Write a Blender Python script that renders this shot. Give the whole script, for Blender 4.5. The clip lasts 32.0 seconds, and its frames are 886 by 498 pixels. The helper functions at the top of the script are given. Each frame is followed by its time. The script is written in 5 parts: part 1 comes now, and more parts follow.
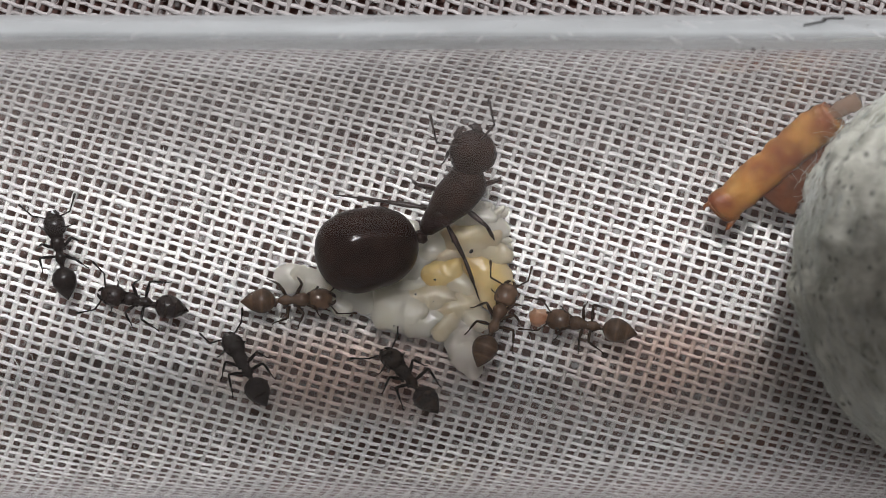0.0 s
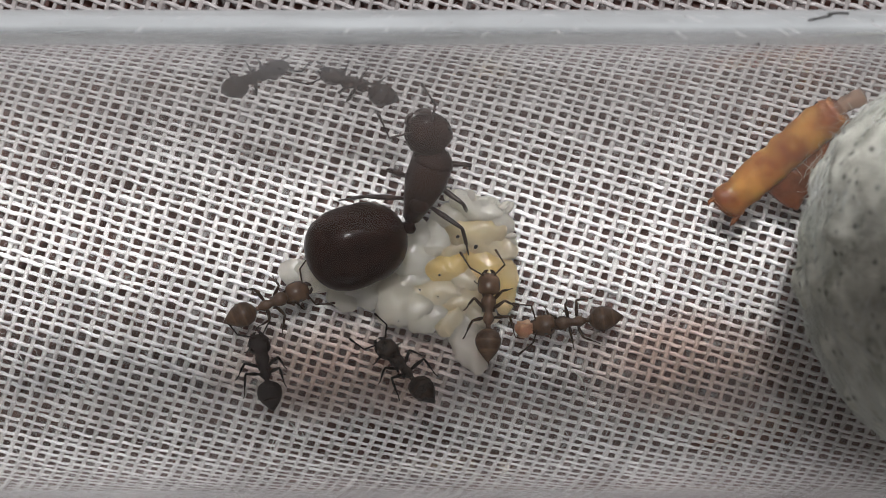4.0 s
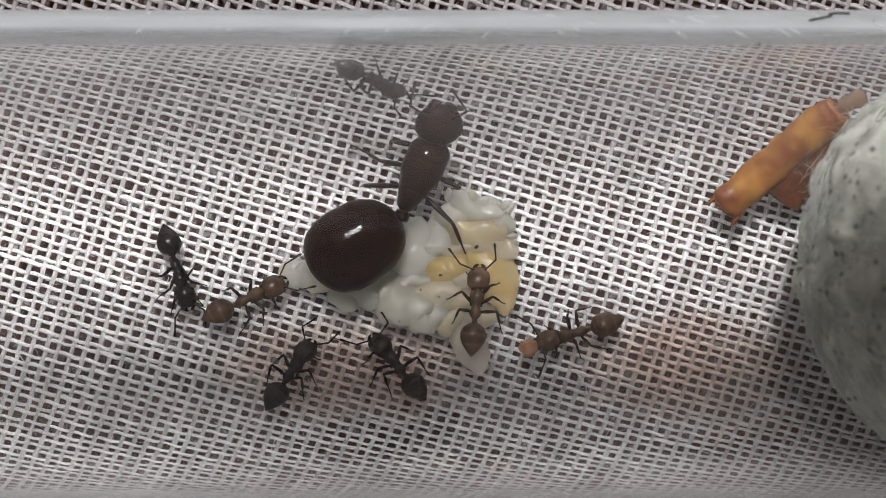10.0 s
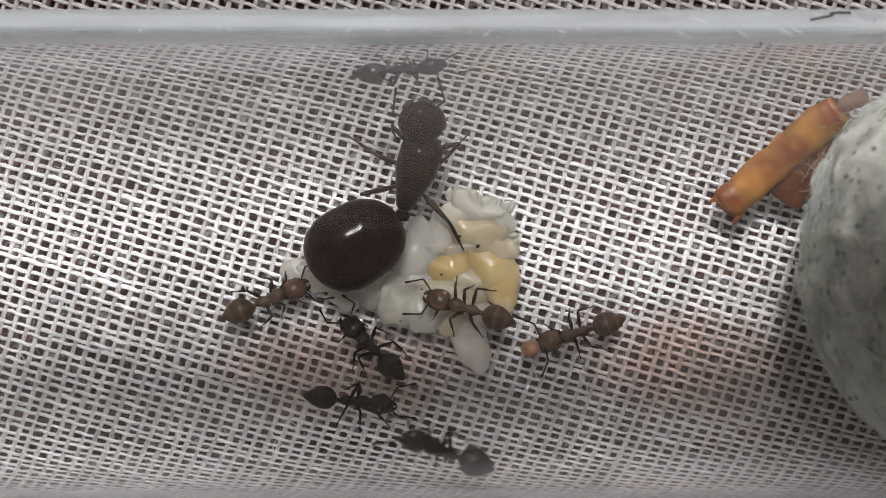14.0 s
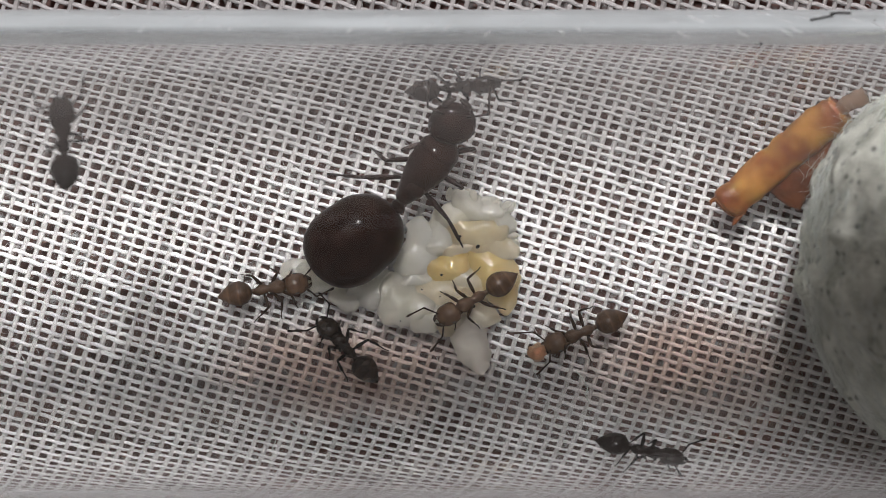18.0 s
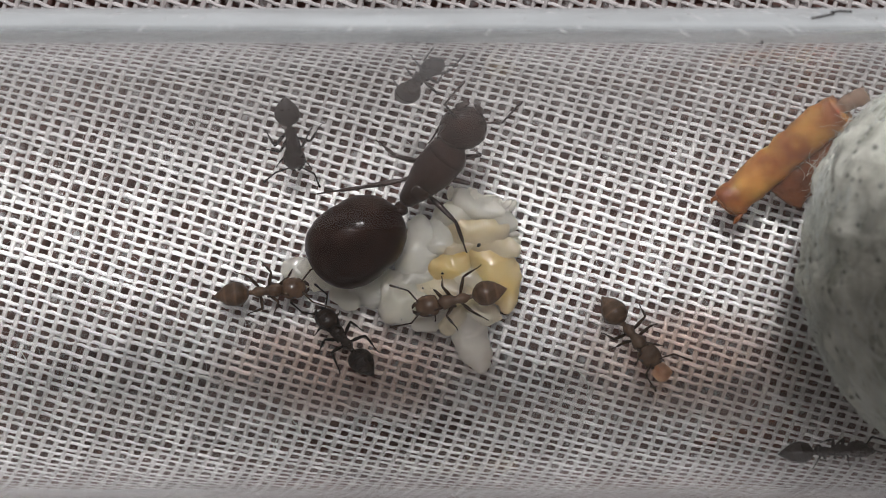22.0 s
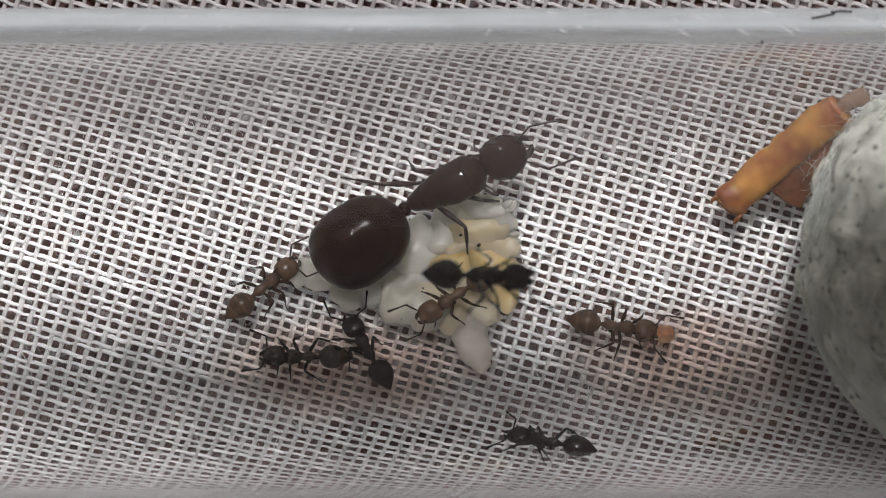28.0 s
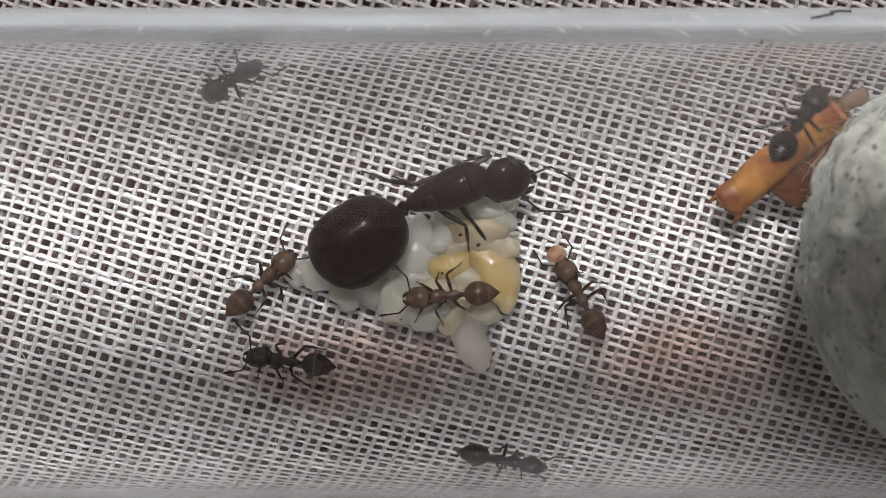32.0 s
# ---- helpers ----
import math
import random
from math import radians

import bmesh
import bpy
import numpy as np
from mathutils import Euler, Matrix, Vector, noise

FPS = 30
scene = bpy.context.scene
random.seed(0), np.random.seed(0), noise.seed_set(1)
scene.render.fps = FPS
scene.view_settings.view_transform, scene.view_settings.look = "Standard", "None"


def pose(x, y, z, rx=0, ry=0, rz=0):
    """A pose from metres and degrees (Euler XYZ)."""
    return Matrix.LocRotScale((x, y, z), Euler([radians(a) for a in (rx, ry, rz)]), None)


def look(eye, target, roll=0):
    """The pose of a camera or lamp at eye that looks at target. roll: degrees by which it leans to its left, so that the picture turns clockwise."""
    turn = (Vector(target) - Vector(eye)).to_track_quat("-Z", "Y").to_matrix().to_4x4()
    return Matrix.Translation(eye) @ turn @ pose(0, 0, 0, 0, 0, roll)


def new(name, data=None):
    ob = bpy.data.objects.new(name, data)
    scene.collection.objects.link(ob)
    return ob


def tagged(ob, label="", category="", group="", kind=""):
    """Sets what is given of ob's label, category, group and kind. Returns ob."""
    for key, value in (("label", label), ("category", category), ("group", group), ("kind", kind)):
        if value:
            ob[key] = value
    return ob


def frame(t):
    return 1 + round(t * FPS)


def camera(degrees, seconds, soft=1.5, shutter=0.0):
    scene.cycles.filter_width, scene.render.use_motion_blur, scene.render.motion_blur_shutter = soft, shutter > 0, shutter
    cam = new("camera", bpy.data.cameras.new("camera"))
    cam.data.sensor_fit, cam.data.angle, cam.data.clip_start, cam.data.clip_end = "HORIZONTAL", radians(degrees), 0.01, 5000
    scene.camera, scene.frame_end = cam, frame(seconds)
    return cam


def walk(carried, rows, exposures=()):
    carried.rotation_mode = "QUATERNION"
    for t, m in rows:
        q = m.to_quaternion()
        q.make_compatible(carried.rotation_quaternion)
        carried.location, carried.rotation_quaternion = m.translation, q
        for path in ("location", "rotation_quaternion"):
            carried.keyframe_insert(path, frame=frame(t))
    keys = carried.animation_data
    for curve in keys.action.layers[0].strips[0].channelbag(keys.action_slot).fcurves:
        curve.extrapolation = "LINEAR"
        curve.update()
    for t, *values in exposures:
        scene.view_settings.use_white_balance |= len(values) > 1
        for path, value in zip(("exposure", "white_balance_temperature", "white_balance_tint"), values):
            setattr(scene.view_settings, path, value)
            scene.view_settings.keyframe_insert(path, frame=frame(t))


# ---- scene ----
MM = 0.001
TUBE_R, TUBE_IN = 8.0, 7.33          # outer and inner radius of the test tube, mm; its axis runs along x at z = 8 mm

cam = camera(22.43, 32.0, soft=0.75)
# a close-up lens: sharp on the tube's floor, softer towards its upper wall
cam.data.dof.use_dof, cam.data.dof.focus_distance, cam.data.dof.aperture_fstop = True, 0.0762, 110.0


def eye(dx, dy):
    """The camera over the tube, looking straight down, drifted by a few hundredths of a millimetre."""
    return pose((0.0 - dx / 52) * MM, (0.549 + dy / 52) * MM, 78 * MM)


walk(cam, [
    (0.0, eye(-9, 9)), (0.5, eye(-8, 7.5)), (1.0, eye(-6.5, 4.5)), (1.5, eye(-6, 5)), (2.0, eye(-6, 6)),
    (2.5, eye(-3.5, 3)), (3.0, eye(-2.5, 1.2)), (3.5, eye(-1.7, 1)), (5.5, eye(0, 0)), (9.0, eye(0, 0.8)),
    (11.0, eye(1, 1)), (13.0, eye(1.5, 0)), (14.0, eye(2.5, 0)), (17.0, eye(1.5, -0.5)), (18.0, eye(2.5, 0.5)),
    (19.0, eye(3, -1.5)), (21.0, eye(5, -2)), (23.0, eye(3.5, -2)), (28.0, eye(4.5, -2)), (32.0, eye(3.5, -2.5)),
])

# ---- light: soft daylight from high up, from the far side of the tube ----
SUN_ELEVATION, SUN_TURN = 69, -5
world = bpy.data.worlds.new("daylight")
scene.world = world
world.use_nodes = True
wn = world.node_tree.nodes
sky = wn.new("ShaderNodeTexSky")
sky.sky_type, sky.sun_disc = "NISHITA", False
sky.sun_elevation, sky.sun_rotation = radians(SUN_ELEVATION), radians(SUN_TURN)
sky.air_density, sky.dust_density, sky.ozone_density = 1.0, 1.0, 1.0
wn["Background"].inputs["Strength"].default_value = 0.042
# thin cloud: the sky's own colours veiled by an even, slightly warm white
veil = wn.new("ShaderNodeMix")
veil.data_type = "RGBA"
veil.inputs[0].default_value = 0.94
veil.inputs[7].default_value = (4.95, 4.2, 3.9, 1)
world.node_tree.links.new(sky.outputs[0], veil.inputs[6])
# the cloud grows brighter all the way towards the sun's side
side, axis, glow, lit = (wn.new("ShaderNode" + k) for k in ("TexCoord", "SeparateXYZ", "MapRange", "VectorMath"))
glow.interpolation_type = "SMOOTHSTEP"
for k, v in (("From Min", 0.2), ("From Max", 1.0), ("To Min", 0.56), ("To Max", 2.6)):
    glow.inputs[k].default_value = v
lit.operation = "SCALE"
world.node_tree.links.new(side.outputs["Generated"], axis.inputs[0])
world.node_tree.links.new(axis.outputs["Y"], glow.inputs["Value"])
world.node_tree.links.new(veil.outputs[2], lit.inputs[0])
world.node_tree.links.new(glow.outputs["Result"], lit.inputs["Scale"])
world.node_tree.links.new(lit.outputs[0], wn["Background"].inputs["Color"])

sun = new("sun", bpy.data.lights.new("sun", "SUN"))
sun.data.energy, sun.data.angle, sun.data.color = 1.75, radians(6), (0.985, 0.965, 0.99)
sun.data.cycles.use_multiple_importance_sampling = False
a, e = radians(SUN_TURN), radians(SUN_ELEVATION)
sun.matrix_basis = look((math.sin(a) * math.cos(e), math.cos(a) * math.cos(e), math.sin(e)), (0, 0, 0))
scene.view_settings.exposure = 0.0


# ---- materials ----
def material(name, colour, rough=0.5, **inputs):
    m = bpy.data.materials.new(name)
    m.use_nodes = True
    b = m.node_tree.nodes["Principled BSDF"]
    b.inputs["Base Color"].default_value = (*colour, 1)
    b.inputs["Roughness"].default_value = rough
    for k, v in inputs.items():
        b.inputs[k.replace("_", " ")].default_value = v
    return m


def vary(m, low, high, scale, detail=4, per_object=0.0, coord="Object", contrast=0.2):
    """Base colour that wanders between two colours at a real-world size (features per metre)."""
    t = m.node_tree
    n = t.nodes
    b = n["Principled BSDF"]
    tc, noi, ramp = n.new("ShaderNodeTexCoord"), n.new("ShaderNodeTexNoise"), n.new("ShaderNodeValToRGB")
    noi.inputs["Scale"].default_value, noi.inputs["Detail"].default_value = scale, detail
    ramp.color_ramp.elements[0].position, ramp.color_ramp.elements[1].position = 0.5 - contrast, 0.5 + contrast
    ramp.color_ramp.elements[0].color, ramp.color_ramp.elements[1].color = (*low, 1), (*high, 1)
    t.links.new(tc.outputs[coord], noi.inputs["Vector"])
    fac = noi.outputs["Fac"]
    if per_object:
        info, add, mul = n.new("ShaderNodeObjectInfo"), n.new("ShaderNodeMath"), n.new("ShaderNodeMath")
        mul.operation = "MULTIPLY_ADD"
        mul.inputs[1].default_value, mul.inputs[2].default_value = per_object, -per_object / 2
        t.links.new(info.outputs["Random"], mul.inputs[0])
        t.links.new(fac, add.inputs[0])
        t.links.new(mul.outputs[0], add.inputs[1])
        fac = add.outputs[0]
    t.links.new(fac, ramp.inputs["Fac"])
    t.links.new(ramp.outputs["Color"], b.inputs["Base Color"])
    return m


def relief(m, scale, depth, detail=4, stretch=(1, 1, 1), kind="noise"):
    """Fine bumps: scale in features per metre, depth in metres."""
    t = m.node_tree
    n = t.nodes
    tc, mp, bump = n.new("ShaderNodeTexCoord"), n.new("ShaderNodeMapping"), n.new("ShaderNodeBump")
    tex = n.new("ShaderNodeTexVoronoi" if kind == "cells" else "ShaderNodeTexNoise")
    tex.inputs["Scale"].default_value = scale
    if kind != "cells":
        tex.inputs["Detail"].default_value = detail
    mp.inputs["Scale"].default_value = stretch
    bump.inputs["Distance"].default_value, bump.inputs["Strength"].default_value = depth, 1.0
    t.links.new(tc.outputs["Object"], mp.inputs["Vector"])
    t.links.new(mp.outputs["Vector"], tex.inputs["Vector"])
    t.links.new(tex.outputs[0], bump.inputs["Height"])
    for socket in ("Normal", "Coat Normal"):
        t.links.new(bump.outputs["Normal"], n["Principled BSDF"].inputs[socket])
    return m


THREAD = relief(vary(material("thread", (0.7, 0.66, 0.65), 0.55), (0.58, 0.555, 0.55), (0.88, 0.85, 0.845), 1300, per_object=0.2),
                9000, 0.00012, stretch=(0.35, 1, 1))
WARP_YARN = relief(vary(material("warp_yarn", (0.56, 0.53, 0.52), 0.6), (0.42, 0.395, 0.385), (0.66, 0.625, 0.615), 1300, per_object=0.2),
                   9000, 0.00012, stretch=(0.35, 1, 1))


def shade_tint(m, shade_spots, tint):
    """Warm shade put into the cloth's colour: x, y and the two radii of each spot, mm."""
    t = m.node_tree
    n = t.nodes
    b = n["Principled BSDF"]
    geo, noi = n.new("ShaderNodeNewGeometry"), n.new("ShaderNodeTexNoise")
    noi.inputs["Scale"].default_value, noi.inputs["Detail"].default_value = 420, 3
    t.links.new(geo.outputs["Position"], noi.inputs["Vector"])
    for x, y, rx, ry in shade_spots:
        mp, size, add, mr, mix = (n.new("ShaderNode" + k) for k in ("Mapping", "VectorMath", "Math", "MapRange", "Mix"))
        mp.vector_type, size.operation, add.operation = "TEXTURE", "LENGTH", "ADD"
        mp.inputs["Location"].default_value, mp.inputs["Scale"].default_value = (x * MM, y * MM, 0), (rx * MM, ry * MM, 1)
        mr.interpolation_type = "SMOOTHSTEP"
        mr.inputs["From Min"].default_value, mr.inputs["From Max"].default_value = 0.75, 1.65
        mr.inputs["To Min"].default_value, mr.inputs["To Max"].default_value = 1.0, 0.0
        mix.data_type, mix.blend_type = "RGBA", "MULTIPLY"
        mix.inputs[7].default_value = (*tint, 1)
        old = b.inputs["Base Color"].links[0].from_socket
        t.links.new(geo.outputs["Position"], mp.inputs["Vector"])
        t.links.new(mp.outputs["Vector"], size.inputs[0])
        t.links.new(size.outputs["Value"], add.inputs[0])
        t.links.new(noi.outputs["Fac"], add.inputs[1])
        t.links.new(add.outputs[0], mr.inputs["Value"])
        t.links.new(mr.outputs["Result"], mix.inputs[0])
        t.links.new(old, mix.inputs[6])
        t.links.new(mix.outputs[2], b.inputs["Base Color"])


# two brownish spots tint the yarns where the near side lies in shade
SHADE_SPOTS = ((-3.4, -3.9, 5.2, 2.2), (8.2, -3.7, 4.6, 2.4))
shade_tint(THREAD, SHADE_SPOTS, (0.92, 0.71, 0.62))
shade_tint(WARP_YARN, SHADE_SPOTS, (0.9, 0.67, 0.57))
TABLE = relief(vary(material("table_top", (0.1, 0.05, 0.035), 0.55), (0.075, 0.026, 0.018), (0.15, 0.057, 0.039), 220), 3000, 0.00003)
PLASTIC = relief(vary(material("grey_plastic", (0.4, 0.4, 0.41), 0.5), (0.36, 0.36, 0.37), (0.46, 0.46, 0.47), 300), 2500, 0.00002)
GLASS = material("glass", (0.97, 0.985, 0.98), 0.0, Transmission_Weight=1.0, IOR=1.5)
HAZE = material("painted_rim_haze", (0.88, 0.97, 1.0), 0.3, Alpha=0.5, IOR=1.8)


def patchy(m, low, high, scale, stretch, edge=(), near=0.3, far=0.7):
    """Alpha that wanders with the grain of the film; edge: the distances from the tube's axis, in metres, over which it thickens."""
    t = m.node_tree
    n = t.nodes
    tc, mp, noi, mr = n.new("ShaderNodeTexCoord"), n.new("ShaderNodeMapping"), n.new("ShaderNodeTexNoise"), n.new("ShaderNodeMapRange")
    mp.inputs["Scale"].default_value = stretch
    noi.inputs["Scale"].default_value, noi.inputs["Detail"].default_value = scale, 6
    mr.inputs["From Min"].default_value, mr.inputs["From Max"].default_value = near, far
    mr.inputs["To Min"].default_value, mr.inputs["To Max"].default_value = low, high
    t.links.new(tc.outputs["Object"], mp.inputs["Vector"])
    t.links.new(mp.outputs["Vector"], noi.inputs["Vector"])
    t.links.new(noi.outputs["Fac"], mr.inputs["Value"])
    out = mr.outputs["Result"]
    if edge:
        sep, ab, ramp, mul = n.new("ShaderNodeSeparateXYZ"), n.new("ShaderNodeMath"), n.new("ShaderNodeMapRange"), n.new("ShaderNodeMath")
        ab.operation, mul.operation = "ABSOLUTE", "MULTIPLY"
        ramp.inputs["From Min"].default_value, ramp.inputs["From Max"].default_value = edge
        t.links.new(tc.outputs["Object"], sep.inputs[0])
        t.links.new(sep.outputs["Y"], ab.inputs[0])
        t.links.new(ab.outputs[0], ramp.inputs["Value"])
        t.links.new(out, mul.inputs[0])
        t.links.new(ramp.outputs["Result"], mul.inputs[1])
        out = mul.outputs[0]
        soft = n.new("ShaderNodeMath")
        soft.operation = "POWER"
        soft.inputs[1].default_value = 2.0
        t.links.new(ramp.outputs["Result"], soft.inputs[0])
        t.links.new(soft.outputs[0], mul.inputs[1])
    t.links.new(out, n["Principled BSDF"].inputs["Alpha"])
    return m


# pale films: their colour imitates light caught and reflected by the tube's flanks
patchy(HAZE, 0.62, 0.96, 700, (0.35, 1, 1), (0.0067, 0.0072))
HAZE_HIGH = patchy(material("painted_high_veil", (0.84, 0.88, 0.9), 0.5), 0.03, 0.14, 700, (0.35, 1, 1), (0.0022, 0.0068))
HAZE_LOW = patchy(material("painted_low_veil", (0.8, 0.82, 0.84), 0.5), 0.1, 0.4, 700, (0.35, 1, 1), (0.0058, 0.0076))
SIZING = patchy(relief(material("gauze_sizing", (0.38, 0.362, 0.355), 0.6), 4000, 0.00004), 0.0, 0.6, 2100, (1, 1, 1), near=0.52, far=0.68)
COTTON = relief(vary(material("cotton", (0.55, 0.57, 0.52), 0.95), (0.37, 0.375, 0.31), (0.79, 0.795, 0.71), 1100, contrast=0.2),
                1500, 0.0003, stretch=(1.0, 1.6, 0.8))


def shade_pits(m, scale, depth):
    """Dark dots in the colour that paint the shade between the cotton's strands."""
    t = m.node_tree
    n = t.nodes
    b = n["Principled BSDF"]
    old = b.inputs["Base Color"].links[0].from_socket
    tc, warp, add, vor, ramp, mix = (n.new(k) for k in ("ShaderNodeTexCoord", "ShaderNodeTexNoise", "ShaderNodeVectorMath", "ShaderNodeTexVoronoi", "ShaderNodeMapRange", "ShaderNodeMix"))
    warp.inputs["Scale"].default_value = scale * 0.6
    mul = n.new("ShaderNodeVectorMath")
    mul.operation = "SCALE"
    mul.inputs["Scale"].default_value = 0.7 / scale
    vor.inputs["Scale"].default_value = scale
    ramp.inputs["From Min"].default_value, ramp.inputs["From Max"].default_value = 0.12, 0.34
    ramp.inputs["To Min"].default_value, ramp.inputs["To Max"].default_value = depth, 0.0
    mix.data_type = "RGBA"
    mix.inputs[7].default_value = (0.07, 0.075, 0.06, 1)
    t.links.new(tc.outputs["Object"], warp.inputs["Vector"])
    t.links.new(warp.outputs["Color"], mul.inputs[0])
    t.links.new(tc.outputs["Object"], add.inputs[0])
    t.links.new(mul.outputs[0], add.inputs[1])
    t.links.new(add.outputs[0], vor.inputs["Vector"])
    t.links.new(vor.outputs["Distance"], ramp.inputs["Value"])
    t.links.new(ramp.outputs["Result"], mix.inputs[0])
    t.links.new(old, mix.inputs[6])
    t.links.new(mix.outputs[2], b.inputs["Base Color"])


shade_pits(COTTON, 2300, 0.75)
FIBRE = vary(material("cotton_fibre", (0.6, 0.62, 0.57), 0.7), (0.45, 0.47, 0.42), (0.72, 0.74, 0.7), 600)
GLINT_PAINT = material("painted_glint", (0.9, 0.92, 0.93), 0.25)
AMBER = relief(vary(material("amber_husk", (0.4, 0.16, 0.025), 0.42, Subsurface_Weight=0.35, Subsurface_Scale=0.0004),
                    (0.2, 0.06, 0.018), (0.46, 0.225, 0.055), 800, contrast=0.13), 5000, 0.00003)
PALE_SKIN = relief(material("pale_husk_skin", (0.5, 0.34, 0.24), 0.25, Transmission_Weight=0.75, IOR=1.15), 5000, 0.00004)
AMBER_RED = relief(vary(material("red_husk", (0.26, 0.08, 0.02), 0.3, Subsurface_Weight=0.3, Subsurface_Scale=0.0004),
                        (0.08, 0.024, 0.01), (0.22, 0.075, 0.026), 1300), 5000, 0.00005)
AMBER_DARK = relief(vary(material("dark_husk", (0.2, 0.07, 0.015), 0.3), (0.06, 0.018, 0.006), (0.28, 0.09, 0.018), 1500), 5000, 0.00005)


def brood_material(name, low, high, clear=0.25):
    m = material(name, high, 0.32, Subsurface_Weight=0.8, Subsurface_Scale=0.0013, Transmission_Weight=clear, IOR=1.36, Specular_Tint=(1, 1, 1, 1), Coat_Weight=0.8, Coat_Roughness=0.07)
    m.node_tree.nodes["Principled BSDF"].inputs["Subsurface Radius"].default_value = (1.0, 1.0, 0.9)
    relief(vary(m, low, high, 700, per_object=0.3), 1300, 0.00002, detail=1)
    # a wet film with finer ripples than the skin
    t = m.node_tree
    tc, noi, bump = (t.nodes.new("ShaderNode" + k) for k in ("TexCoord", "TexNoise", "Bump"))
    noi.inputs["Scale"].default_value, bump.inputs["Distance"].default_value = 2600, 0.00007
    t.links.new(tc.outputs["Object"], noi.inputs["Vector"])
    t.links.new(noi.outputs["Fac"], bump.inputs["Height"])
    t.links.new(bump.outputs["Normal"], t.nodes["Principled BSDF"].inputs["Coat Normal"])
    return m


LARVA_WHITE = brood_material("white_larva", (0.9, 0.81, 0.62), (0.98, 0.92, 0.76), 0.52)
LARVA_CREAM = brood_material("cream_larva", (0.86, 0.65, 0.38), (0.98, 0.84, 0.62), 0.52)
LARVA_YELLOW = brood_material("yellow_larva", (0.84, 0.52, 0.18), (0.96, 0.74, 0.42), 0.46)
LARVA_PINK = brood_material("pink_larva", (0.78, 0.66, 0.54), (0.9, 0.8, 0.66), 0.58)
FOOD = brood_material("food", (0.34, 0.15, 0.08), (0.6, 0.34, 0.2))
QUEEN_SKIN = relief(vary(material("queen_chitin", (0.009, 0.005, 0.004), 0.35, Specular_IOR_Level=0.02, Coat_Weight=0.5, Coat_Roughness=0.07), (0.009, 0.0042, 0.0032), (0.022, 0.0098, 0.007), 1500), 9000, 0.000006)
QUEEN_LIMB = vary(material("queen_limb", (0.02, 0.011, 0.009), 0.4), (0.012, 0.007, 0.006), (0.034, 0.018, 0.014), 2500)
DARK = material("dark_speck", (0.012, 0.01, 0.01), 0.4)


def worker_skins(name, k, r, g, b):
    """Head, gaster and limb chitin of one worker: k scales the colour."""
    out = []
    for part_name, f in (("body", 1.0), ("gaster", 0.8), ("limb", 0.42)):
        c = (r * k * f, g * k * f, b * k * f)
        m = vary(material(name + "_" + part_name, c, 0.4, Specular_IOR_Level=0.05, Coat_Weight=0.9, Coat_Roughness=0.22), [v * 0.65 for v in c], [v * 1.35 for v in c], 2500)
        out.append(relief(m, 14000, 0.000008))
        if part_name == "gaster":
            # paler hind margins of the gaster's plates
            t = m.node_tree
            ramp = next(o for o in t.nodes if o.type == "VALTORGB")
            tc, wave, mix = t.nodes.new("ShaderNodeTexCoord"), t.nodes.new("ShaderNodeTexWave"), t.nodes.new("ShaderNodeMix")
            wave.inputs["Scale"].default_value, wave.inputs["Distortion"].default_value = 820, 0.6
            mix.data_type, mix.blend_type = "RGBA", "ADD"
            mix.inputs[7].default_value = (c[0] * 0.5, c[1] * 0.48, c[2] * 0.45, 1)
            edge = t.nodes.new("ShaderNodeMath")
            edge.operation = "POWER"
            edge.inputs[1].default_value = 7
            t.links.new(tc.outputs["Object"], wave.inputs["Vector"])
            t.links.new(wave.outputs["Fac"], edge.inputs[0])
            t.links.new(edge.outputs[0], mix.inputs[0])
            t.links.new(ramp.outputs["Color"], mix.inputs[6])
            t.links.new(mix.outputs[2], t.nodes["Principled BSDF"].inputs["Base Color"])
    return out


# ---- mesh helpers; shapes are drawn in millimetres ----
def part(name, bm, mat, parent=None, label="", smooth=True, at=None):
    me = bpy.data.meshes.new(name)
    if smooth is not None:
        for f in bm.faces:
            f.smooth = smooth
    bm.to_mesh(me)
    bm.free()
    me.materials.append(mat)
    ob = new(name, me)
    if parent:
        ob.parent = parent
    if at is not None:
        ob.matrix_basis = at
    return tagged(ob, label)


def loft(bm, rings, sides=16, cap=True):
    """Joins rings (centre, axis a, axis b) into a closed skin."""
    prev, first = None, None
    for c, ra, rb in rings:
        vs = [bm.verts.new((Vector(c) + Vector(ra) * math.cos(2 * math.pi * k / sides) + Vector(rb) * math.sin(2 * math.pi * k / sides)) * MM)
              for k in range(sides)]
        if prev:
            for k in range(sides):
                bm.faces.new((prev[k], prev[(k + 1) % sides], vs[(k + 1) % sides], vs[k]))
        first, prev = first or vs, vs
    if cap:
        bm.faces.new(first[::-1])
        bm.faces.new(prev)
    return bm


def body(profile, sides=18, bm=None, y=0.0):
    """A body along x from rows (x, half width, half height, centre z)."""
    return loft(bm or bmesh.new(), [((x, y, z), (0, w, 0), (0, 0, h)) for x, w, h, z in profile], sides)


def egg(length, width, height, tip=0.0, blunt=0.0, n=12, z=0.0):
    """Rows of a rounded body from its back to its front; tip > 0 points the back, blunt squares the front."""
    rows = []
    for i in range(n + 1):
        u = -math.cos(math.pi * i / n)
        r = max(0.0, 1 - abs(u) ** (2 + (blunt if u > 0 else 0))) ** 0.5
        if u < 0:
            r *= 1 - tip * u * u
        r = max(r, 0.03)
        rows.append((u * length / 2, r * width / 2, r * height / 2, z))
    return rows


